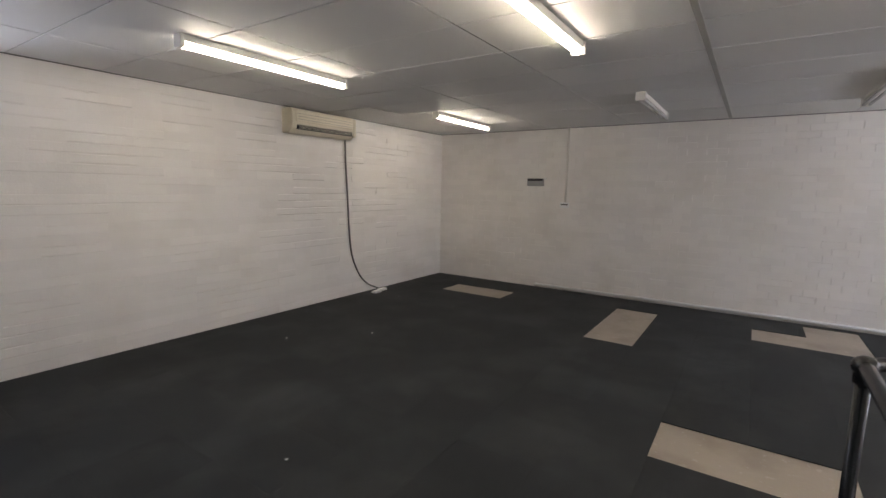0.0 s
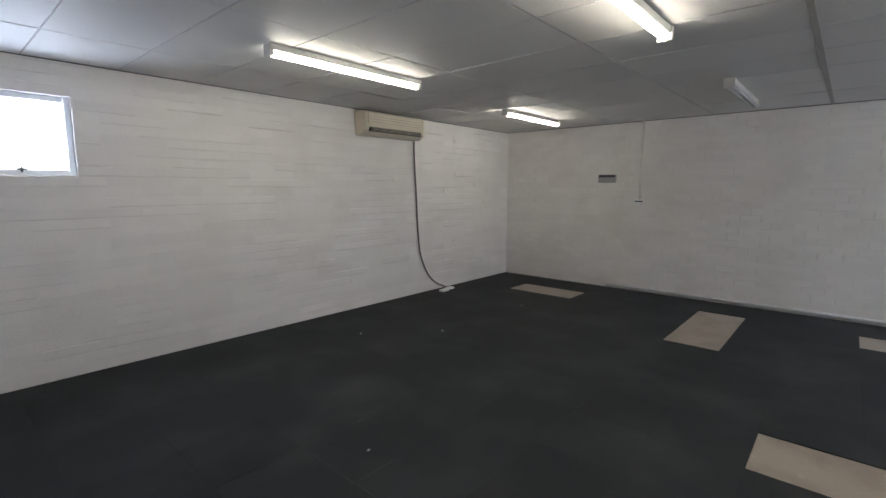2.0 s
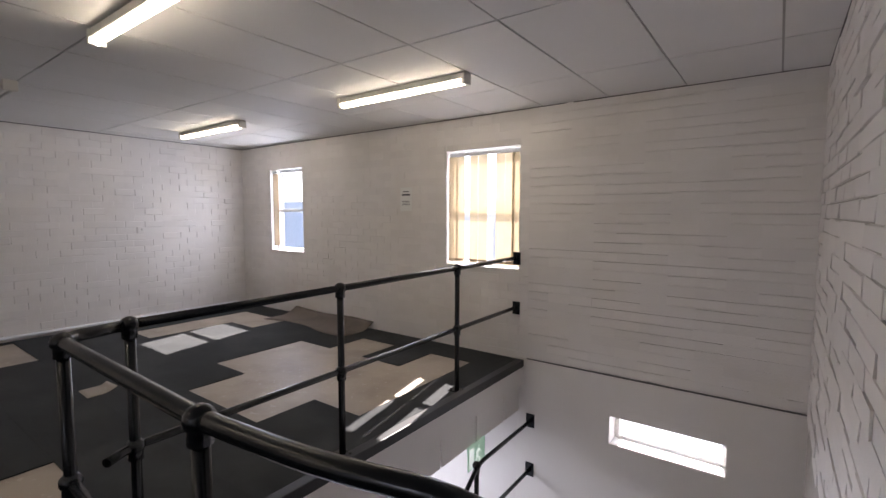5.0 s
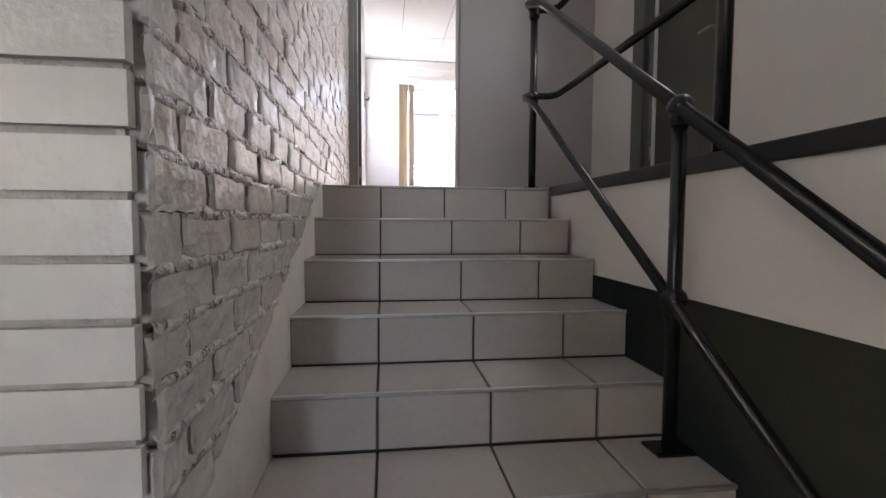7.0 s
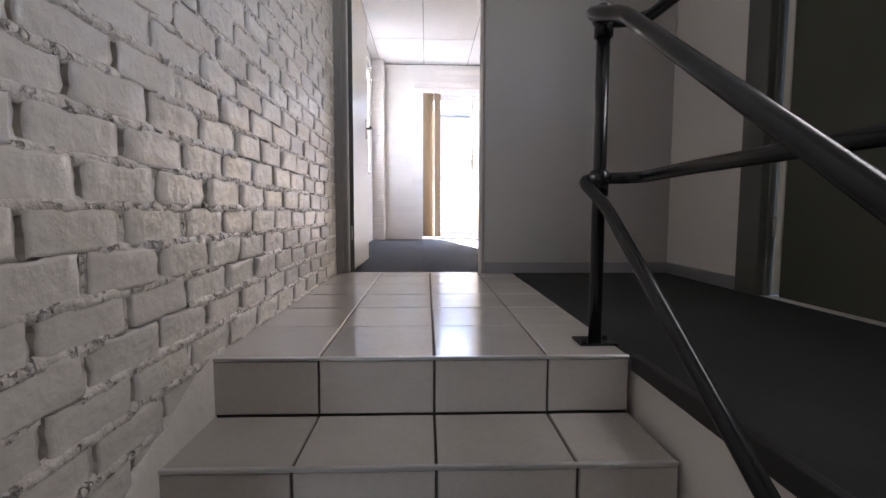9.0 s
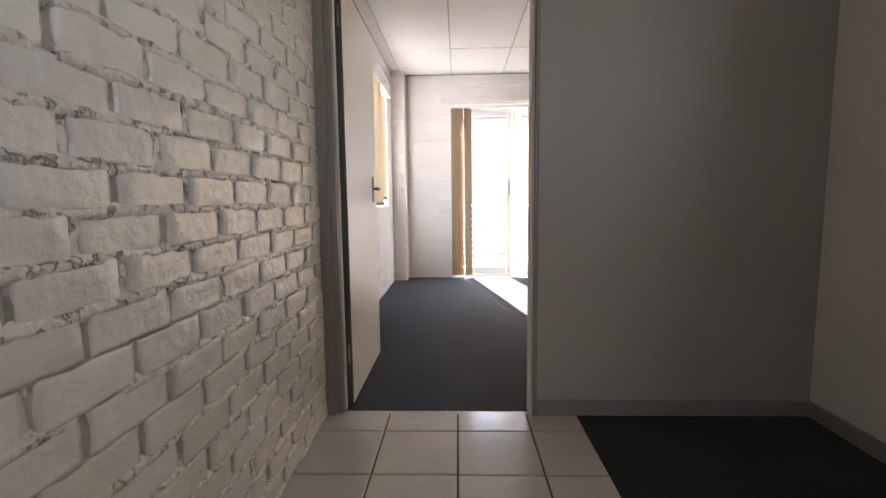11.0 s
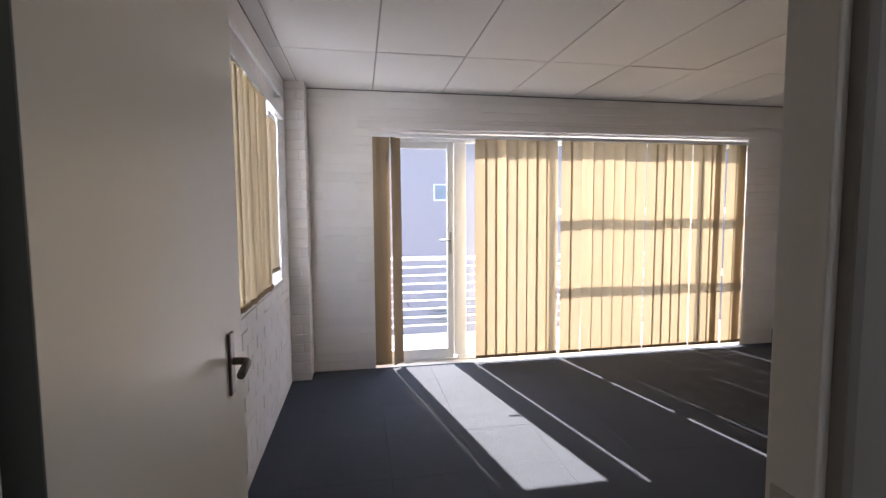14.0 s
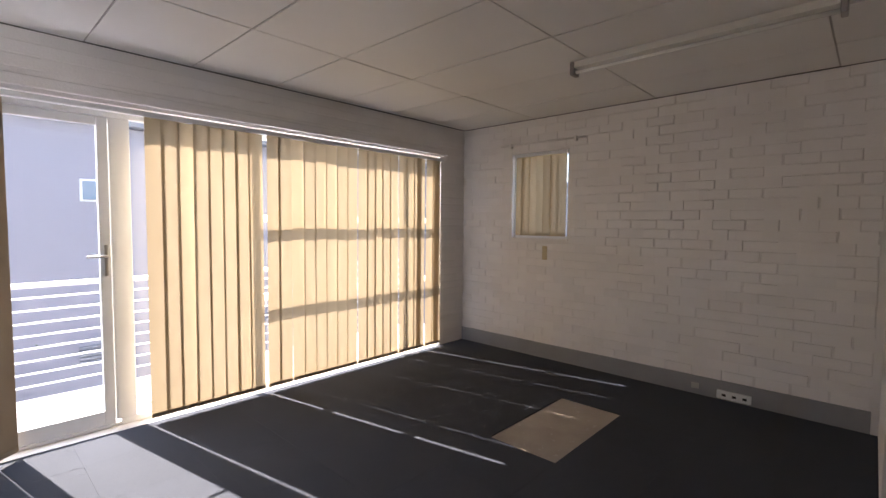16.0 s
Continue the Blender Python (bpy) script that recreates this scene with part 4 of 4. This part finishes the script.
for x, y in ((1.95, 0.2), (1.78, 0.16)):
    solid("floor_socket", soft_box(x - 0.07, x + 0.07, y - 0.04, y + 0.04, 0.0, 0.03, 0.006), M_PAPER, "small white cable box lying on carpet", "socket")

# ---- wall fittings ----
solid("conduit", tube([(0.018, 2.33, 1.38), (0.018, 2.33, H)], 0.018, 8), M_PLASTER, "white painted conduit down the brick wall", "conduit")
solid("floor_pipe", tube([(0.028, 1.9, 0.045), (0.028, 5.2, 0.05), (0.028, 8.6, 0.045)], 0.02, 8), M_WHITE, "thin white painted pipe along the wall foot", "pipe")
sw = thing("light_switch", (0.02, 2.32, 1.33), "white wall switch with dark strip on brick", "switch")
part("plate", soft_box(0.004, 0.03, 2.25, 2.39, 1.29, 1.375, 0.005), M_WHITE, sw)
part("strip", soft_box(0.03, 0.034, 2.265, 2.375, 1.335, 1.352, 0.001), M_DARK, sw, "dark strip")
vent = thing("wall_box", (0.02, 1.85, 1.68), "grey plastic box on painted brick wall", "wall box")
part("box_body", soft_box(0.004, 0.05, 1.70, 1.97, 1.62, 1.74, 0.006), material("grey_plastic", (0.3, 0.3, 0.31), 0.5), vent)
part("lid", soft_box(0.05, 0.056, 1.71, 1.96, 1.70, 1.735, 0.002), M_DARK, vent)
part("corner_clip", soft_box(0.004, 0.05, 1.98, 2.01, 1.72, 1.75, 0.004), M_WHITE, vent)
solid("wall_hook", join(soft_box(0.004, 0.016, 7.22, 7.30, 1.20, 1.29, 0.003), tube([(0.01, 7.26, 1.25), (0.05, 7.26, 1.245), (0.055, 7.26, 1.28)], 0.006, 8, 0.015)), M_MORTAR, "small painted bracket on brick wall", "bracket")
tr = thing("cable_trunking", (7.4, 2.3, 0.3), "white plastic trunking and socket low on wall", "trunking")
part("channel", soft_box(7.385, 7.42, 0.95, 3.28, 0.01, 0.05, 0.004), M_WHITE, tr)
part("socket", soft_box(7.36, 7.42, 0.82, 0.95, 0.05, 0.17, 0.008), M_WHITE, tr)
note = thing("notice", (3.5, YW - 0.01, 1.6), "white printed notice taped to wall", "notice")
part("sheet", soft_box(3.415, 3.595, YW - 0.0105, YW - 0.0085, 1.51, 1.785, 0.0005, 1), M_PAPER, note)
for z, w, h in ((1.73, 0.09, 0.012), (1.69, 0.13, 0.02), (1.62, 0.12, 0.006), (1.6, 0.11, 0.006), (1.58, 0.12, 0.006)):
    part("text_line", soft_box(3.505 - w / 2, 3.505 + w / 2, YW - 0.0125, YW - 0.0108, z, z + h, 0.0004, 1), M_INK, note)
sock = thing("socket_block", (XR - 0.03, 10.12, 1.75), "white multi-way socket strip on the baseboard", "socket")
part("body", soft_box(XR - 0.045, XR - 0.02, 10.0, 10.25, 1.705, 1.775, 0.006), M_WHITE, sock)
for i in range(3):
    part("outlet", soft_box(XR - 0.048, XR - 0.044, 10.03 + i * 0.075, 10.06 + i * 0.075, 1.73, 1.75, 0.001, 1), M_DARK, sock)
solid("socket_plate", join(soft_box(XR - 0.03, XR - 0.02, 10.39, 10.45, 1.74, 1.79, 0.003), soft_box(XR - 0.034, XR - 0.03, 10.41, 10.43, 1.755, 1.775, 0.001)), M_CHROME, "small metal socket plate on baseboard", "socket")
solid("pull_cord", tube([(XR - 0.015, 12.2, 3.0), (XR - 0.012, 12.18, 2.9), (XR - 0.014, 12.16, 2.86)], 0.004, 6), M_MORTAR, "short blind cord hanging below window", "cord")
solid("torn_fabric", soft_box(XR - 0.016, XR - 0.009, 11.93, 11.99, 2.78, 2.93, 0.002, 1), M_BLIND, "torn blind scrap hanging below window", "litter")

# ---- things on the mezzanine floor ----
def sheet(name, x0, x1, y0, y1, z, thick, curl, label, category, mat):
    rng = random.Random(11)
    bm = bmesh.new()
    nx, ny = 18, 8
    top = [[None] * (ny + 1) for _ in range(nx + 1)]
    for i in range(nx + 1):
        for j in range(ny + 1):
            x, y = x0 + (x1 - x0) * i / nx, y0 + (y1 - y0) * j / ny
            edge = max(0, (j / ny - 0.45)) ** 2
            dz = curl * edge * 2.2 + 0.012 * math.sin(5 * x + 3 * y) + rng.uniform(0, 0.004)
            top[i][j] = bm.verts.new((x + 0.1 * math.sin(y * 9 + i) * (0.4 if j == 0 else 0) * min(1, (x1 - x0) / 1.6), y + (0.06 * math.sin(x * 4.0) * min(1, (x1 - x0) / 1.6) if j == 0 else 0), z + thick + max(0, dz)))
    for i in range(nx):
        for j in range(ny):
            bm.faces.new((top[i][j], top[i + 1][j], top[i + 1][j + 1], top[i][j + 1])).smooth = True
    geom = bmesh.ops.extrude_face_region(bm, geom=bm.faces[:])
    bmesh.ops.translate(bm, verts=[v for v in geom["geom"] if isinstance(v, bmesh.types.BMVert)], vec=(0, 0, -thick))
    bmesh.ops.recalc_face_normals(bm, faces=bm.faces)
    return solid(name, bm, mat, label, category)


sheet("loose_carpet", 1.35, 2.95, 8.3, YW - 0.012, -0.005, 0.008, 0.14, "brown upturned carpet piece curling against the wall", "carpet", M_MAT)
sheet("carpet_scrap", 2.45, 2.68, 5.82, 6.02, 0.0, 0.006, 0.05, "pale torn carpet tile scrap lying on carpet", "carpet", M_SCREED)
rng = random.Random(21)
for i in range(7):
    x, y = rng.uniform(0.5, 6.6), rng.uniform(0.6, 4.6)
    s = rng.uniform(0.003, 0.006)
    solid("paper_crumb", soft_box(x - s * 2, x + s * 2, y - s, y + s, 0.0, 0.003, 0.0008, 1), M_PAPER, "tiny white paper crumb on the carpet", "litter", group="crumbs on the carpet")

# ---- outside ----
bm = bmesh.new()
box(bm, -1500, 1500, -1500, 1500, -3.6, -3.31)
solid("ground", bm, M_GROUND, "grey asphalt yard", "ground", "structure")
balcony = thing("balcony", (10.2, 13.9, L), "narrow balcony with white horizontal bar railing", "balcony")
part("slab", soft_box(7.2, 13.0, YF + 0.235, 14.45, L - 0.2, L - 0.03, 0.01), M_OUTWALL, balcony, "pale tiled slab")
BT = 2.63
for i in range(9):
    z = BT - i * 0.105
    part("bar", tube([(7.25, 14.36, z), (12.95, 14.36, z)], 0.022 if i == 0 else 0.0085, 8), M_WHITE, balcony)
for x in (7.3, 9.1, 10.9, 12.9):
    part("post", tube([(x, 14.38, L - 0.1), (x, 14.38, BT)], 0.018, 8), M_WHITE, balcony)
house = thing("neighbour_building", (9, 20, -3.3), "pale lilac rendered building across the yard", "building")
part("wall", soft_box(5.5, 60, 20, 26, -3.3, 4.95, 0.02, 1), M_OUTWALL, house)
part("low_wing", soft_box(-60, 5.49, 20.3, 26, -3.3, 2.1, 0.02, 1), M_WING, house, "white rendered low wing")
part("roof", join(soft_box(5.3, 60.2, 19.75, 26, 4.95, 5.12, 0.02, 1)), M_ROOF, house)
for x, z, w, h in ((10.0, 3.72, 0.42, 0.42), (14.5, 3.3, 1.0, 0.9), (18.5, 3.3, 1.0, 0.9)):
    wn_ = part("window", soft_box(x - w / 2, x + w / 2, 19.95, 20.02, z - h / 2, z + h / 2, 0.01, 1), M_WHITE, house, "white window frame")
    bmw = soft_box(x - w / 2 + 0.04, x + w / 2 - 0.04, 19.935, 19.955, z - h / 2 + 0.04, z + h / 2 - 0.04, 0.004, 1)
    part("pane", bmw, material("dim_pane", (0.18, 0.26, 0.34), 0.1), house, "blue grey pane")
for i in range(5):
    part("vent_slat", soft_box(9.7, 10.25, 19.93, 19.99, 0.5 + i * 0.07, 0.54 + i * 0.07, 0.004, 1), M_ROOF, house, "grey louvre slat")
part("pipe", tube([(8.3, 19.9, -3.2), (8.3, 19.9, 4.6)], 0.05, 10), M_OUTWALL, house, "painted downpipe")
part("gutter_head", soft_box(8.05, 8.5, 19.7, 19.95, 4.4, 4.6, 0.02, 1), M_ROOF, house, "grey rainwater head")
shrub = thing("shrub", (8.4, 18.5, -3.3), "small dark green shrub in the yard", "shrub")
rng = random.Random(31)
vs, fs = [], []
for i in range(500):
    c = Vector((8.4 + rng.gauss(0, 0.4), 18.5 + rng.gauss(0, 0.4), -0.9 + rng.gauss(0, 0.7)))
    a, b_ = Vector((rng.gauss(0, 1), rng.gauss(0, 1), rng.gauss(0, 1))).normalized() * 0.07, Vector((rng.gauss(0, 1), rng.gauss(0, 1), rng.gauss(0, 1))).normalized() * 0.04
    k = len(vs)
    vs += [c - a, c + b_, c + a, c - b_]
    fs.append((k, k + 1, k + 2, k + 3))
me = bpy.data.meshes.new("leaves")
me.from_pydata([tuple(v - Vector((8.4, 18.5, -3.3))) for v in vs], [], fs)
me.materials.append(M_LEAF)
lv = new("leaves", me)
lv.parent = shrub
tagged(lv, kind="stuff")
part("stem", tube([(8.4, 18.5, -3.31), (8.42, 18.5, -2.4), (8.38, 18.52, -0.9)], 0.05, 8), M_FRAME, shrub)

# ---- tiles of the stairs and landing ----
tile_cache = {}


def piece(name, parent, sx, sy, sz, at, mat, c=0.0025):
    """A chamfered slab with its lower corner at `at`, sharing meshes between equal sizes."""
    key = (name, mat.name, round(sx, 3), round(sy, 3), round(sz, 3))
    if key not in tile_cache:
        bm = bmesh.new()
        lo = [bm.verts.new(p) for p in ((0, 0, 0), (sx, 0, 0), (sx, sy, 0), (0, sy, 0))]
        if sz <= sy:   # lies flat
            mid = [bm.verts.new((v.co.x, v.co.y, sz - c)) for v in lo]
            hi = [bm.verts.new(p) for p in ((c, c, sz), (sx - c, c, sz), (sx - c, sy - c, sz), (c, sy - c, sz))]
            rings = (lo, mid, hi)
            bm.faces.new(hi)
        else:          # stands up and faces -y
            bm.clear()
            back = [bm.verts.new(p) for p in ((0, sy, 0), (sx, sy, 0), (sx, sy, sz), (0, sy, sz))]
            mid = [bm.verts.new((v.co.x, c, v.co.z)) for v in back]
            hi = [bm.verts.new(p) for p in ((c, 0, c), (sx - c, 0, c), (sx - c, 0, sz - c), (c, 0, sz - c))]
            rings = (back, mid, hi)
            bm.faces.new(hi)
        for a, b_ in zip(rings, rings[1:]):
            for i in range(4):
                bm.faces.new((a[i], a[(i + 1) % 4], b_[(i + 1) % 4], b_[i]))
        bmesh.ops.recalc_face_normals(bm, faces=bm.faces)
        tile_cache[key] = mesh_of(name, bm, mat)
    ob = new(name, tile_cache[key])
    ob.parent = parent
    ob.location = Vector(at) - parent.location
    return ob


rng = random.Random(41)
for k in range(10):
    ytop, ztop = YT - GOING * k, L - RISE * k
    for a, b in zip(COLS, COLS[1:]):
        w = b - a - 0.007
        shift = rng.uniform(-0.0012, 0.0012)
        piece("riser_tile", stairs, w, 0.009, RISE - 0.014, (a + 0.0035, ytop - 0.001 + shift, ztop - RISE + 0.004), M_TILE)
        if k:
            piece("tread_tile", stairs, w, GOING - 0.006, 0.009, (a + 0.0035, ytop, ztop - 0.009 + shift * 0.5), M_TILE)
    part("nosing", soft_box(SX0 + 0.004, SX1 - 0.002, ytop - 0.004, ytop + 0.010, ztop - 0.008, ztop + 0.002, 0.002, 1), M_TRIM, stairs, "metal edge strip")
row = [YT, 7.664] + [7.664 + 0.334 * i for i in range(1, 5)] + [YD + 0.03]
for ya, yb in zip(row, row[1:]):
    for a, b in zip(COLS, COLS[1:]):
        piece("landing_tile", stairs, b - a - 0.007, yb - ya - 0.007, 0.009, (a + 0.0035, ya + 0.0035 + (0.008 if ya == YT else 0), L - 0.009 + rng.uniform(-0.0006, 0.0006)), M_TILE)

# ---- carpet tiles ----
P = 0.505
gone = {(1, 1), (1, 2), (1, 6), (2, 6), (3, 6), (7, 8), (7, 9), (1, 9), (1, 10), (0, 10), (1, 13), (1, 14), (2, 15), (1, 15),
        (5, 13), (5, 14), (6, 12), (6, 13), (6, 14), (6, 15), (7, 12), (7, 13), (7, 14), (8, 13), (8, 14), (8, 15)}
for i in range(-1, 15):
    for j in range(-1, 17):
        if (i, j) in gone:
            continue
        x0, y0 = 0.12 + P * i, 0.31 + P * j
        x1, y1 = x0 + P - 0.0006, y0 + P - 0.0006
        x0, y0, x1, y1 = max(x0, 0.006), max(y0, 0.006), min(x1, 7.41), min(y1, YW - 0.006)
        if y0 > 5.07:
            x1 = min(x1, 4.995)
        elif y1 > 5.09 and x0 > 4.99:
            y1 = 5.075
        if x1 - x0 > 0.03 and y1 - y0 > 0.03:
            piece("carpet_tile", floor, x1 - x0, y1 - y0, 0.007, (x0, y0, -0.007 + rng.uniform(0, 0.0006)), M_CARPET, 0.0008)
for i in range(-7, 5):
    for j in range(-4, 6):
        if j == 0 and i in (0, 1):
            continue
        x0, y0 = 10.675 + P * i, 10.71 + P * j
        x1, y1 = min(x0 + P - 0.0006, XR - 0.022), min(y0 + P - 0.0006, YF - 0.006)
        x0, y0 = max(x0, XL + 0.006), max(y0, YD + 0.03)
        if x1 - x0 > 0.03 and y1 - y0 > 0.03:
            piece("carpet_tile", floor_office, x1 - x0, y1 - y0, 0.007, (x0, y0, L - 0.007 + rng.uniform(0, 0.0006)), M_CARPET2, 0.0008)

# ---- bricks of the stair wall ----
rng = random.Random(51)
count = 0
rest_v, rest_f = [], []


def rough_brick(length, height, seed):
    """A brick face with worn, uneven arrises, its paint filled over the beds."""
    r = random.Random(seed)
    bm = bmesh.new()
    nu, nz = 10, 6
    c = 0.011
    us = [0.0, c] + [c + (length - 2 * c) * i / (nu - 3) for i in range(1, nu - 3)] + [length - c, length]
    zs = [0.0, c * 0.8] + [c + (height - 2 * c) * j / (nz - 3) for j in range(1, nz - 3)] + [height - c * 0.8, height]
    skew, lean = r.uniform(-0.0035, 0.0035), r.uniform(-0.0025, 0.0025)
    chip = (r.choice((0, len(us) - 1)), r.choice((0, len(zs) - 1))) if r.random() < 0.5 else None
    open_end = r.random()
    grid = []
    for i, u in enumerate(us):
        col = []
        for j, z in enumerate(zs):
            inner = 0 < i < len(us) - 1 and 0 < j < len(zs) - 1
            x = 0.0062 + skew * (2 * u / length - 1) + lean * (2 * z / height - 1) + r.uniform(-0.0016, 0.0016)
            if not inner:
                x = 0.0055 + r.uniform(-0.002, 0.0015)
                if i in (0, len(us) - 1):
                    x -= 0.004
            if chip and abs(i - chip[0]) < 2 and abs(j - chip[1]) < 2:
                x -= 0.006
            wander = 0.0026 if inner else 0.0038
            col.append(bm.verts.new((x, u + r.uniform(-wander, wander), z + r.uniform(-wander, wander) * 0.8)))
        grid.append(col)
    nu, nz = len(us), len(zs)
    for i in range(nu - 1):
        for j in range(nz - 1):
            bm.faces.new((grid[i][j], grid[i + 1][j], grid[i + 1][j + 1], grid[i][j + 1])).smooth = True
    loop = [grid[i][0] for i in range(nu)] + [grid[nu - 1][j] for j in range(1, nz - 1)] + [grid[i][nz - 1] for i in range(nu - 1, -1, -1)] + [grid[0][j] for j in range(nz - 2, 0, -1)]
    base = [bm.verts.new((-0.016, v.co.y, v.co.z)) for v in loop]
    for i in range(len(loop)):
        k = (i + 1) % len(loop)
        bm.faces.new((loop[i], base[i], base[k], loop[k]))
    bmesh.ops.recalc_face_normals(bm, faces=bm.faces)
    if sum((f.normal.x for f in bm.faces)) < 0:
        bmesh.ops.reverse_faces(bm, faces=bm.faces[:])
    return bm


def mortar_bead(y0, y1, z, seed):
    """A lumpy ridge of paint and mortar along a bed joint, from y0 to y1."""
    r = random.Random(seed)
    n = max(2, int((y1 - y0) / 0.03))
    rows = []
    for i in range(n + 1):
        y = y0 + (y1 - y0) * i / n
        taper = 0.35 if i in (0, n) else 1.0
        top = r.uniform(0.0065, 0.011) * taper
        dz = r.uniform(-0.003, 0.003)
        rows.append([(-0.004, y, z - 0.019), (top * 0.85, y, z - 0.009 + dz), (top, y, z + dz), (top * 0.8, y, z + 0.008 + dz), (-0.004, y, z + 0.017)])
    return rows


full = 0.212
pool = [mesh_of("brick", rough_brick(full, 0.0835, s), M_ROUGH) for s in range(24)]
bead_v, bead_f = [], []
for k in range(int(HU / 0.0855)):
    z = -0.02 + (k + 1) * 0.0855
    y = 5.57
    while y < YD - 0.06:
        e = min(y + rng.uniform(0.12, 0.7), YD - 0.025)
        if e - y > 0.05 and rng.random() < 0.95:
            rows_ = mortar_bead(y, e, z, rng.randrange(10 ** 6))
            for a_, b_ in zip(rows_, rows_[1:]):
                for p_, q_ in zip(range(4), range(1, 5)):
                    n0 = len(bead_v)
                    bead_v += [(7.56 + v[0], v[1], v[2]) for v in (a_[p_], b_[p_], b_[q_], a_[q_])]
                    bead_f.append((n0, n0 + 1, n0 + 2, n0 + 3))
        y = e + (0.0 if rng.random() < 0.6 else rng.uniform(0.02, 0.12))
# filled perpends: most are smeared over, some stay open and dark
for s, e, za, zb in brick_rects(5.56, YD - 0.02, -0.02, HU, [], rng, joint=0.016, bed=0.002):
    near = 1.35 < za < 3.35 and s > 5.9 and e - s > 0.2 and count < 300
    if rng.random() < 0.38 and zb > 0 and e < YD - 0.05:
        d, w = rng.uniform(-0.008, 0.002), 0.012
        n0 = len(bead_v)
        for jz in range(4):
            z = za + (zb - za) * jz / 3
            bead_v += [(7.56 + d + rng.uniform(-0.003, 0.003), e + 0.01 - w, z), (7.56 + d + rng.uniform(-0.003, 0.003), e + 0.01 + w, z)]
        bead_f += [(n0 + 2 * q, n0 + 2 * q + 1, n0 + 2 * q + 3, n0 + 2 * q + 2) for q in range(3)]
    if near:
        ob = new("brick", pool[rng.randrange(24)])
        ob.parent = wall_stair
        ob.location = (7.56 + rng.uniform(-0.003, 0.003), s, za)
        ob.scale = (1, (e - s) / full, 1)
        count += 1
    elif zb > 0:
        b = rough_brick(e - s, zb - za, rng.randrange(10000))
        bmesh.ops.translate(b, verts=b.verts, vec=(7.56, s, za))
        k = len(rest_v)
        b.verts.index_update()
        rest_v += [tuple(v.co) for v in b.verts]
        rest_f += [[k + v.index for v in f.verts] for f in b.faces]
        b.free()
me = bpy.data.meshes.new("mortar")
me.from_pydata(bead_v, [], bead_f)
me.polygons.foreach_set("use_smooth", [True] * len(me.polygons))
me.materials.append(M_BEAD)
bm = bmesh.new()
bm.from_mesh(me)
bmesh.ops.remove_doubles(bm, verts=bm.verts, dist=0.0002)
bmesh.ops.recalc_face_normals(bm, faces=bm.faces)
bm.to_mesh(me)
bm.free()
ob = new("mortar", me)
ob.parent = wall_stair
tagged(ob, kind="stuff")
me = bpy.data.meshes.new("brickwork")
me.from_pydata(rest_v, [], rest_f)
me.materials.append(M_ROUGH)
ob = new("brickwork", me)
ob.parent = wall_stair
tagged(ob, kind="stuff")
bm = bmesh.new()
for k in range(30):
    z0 = 0.0855 * k
    w = random.Random(k).uniform(0.0, 0.008)
    box(bm, 7.335, 7.555, 5.542 - w, 5.555, z0 + 0.006, z0 + 0.0795)
    if z0 > 2.45:
        break
part("brick_end", bm, M_ROUGH, wall_stair, "white painted brick ends")
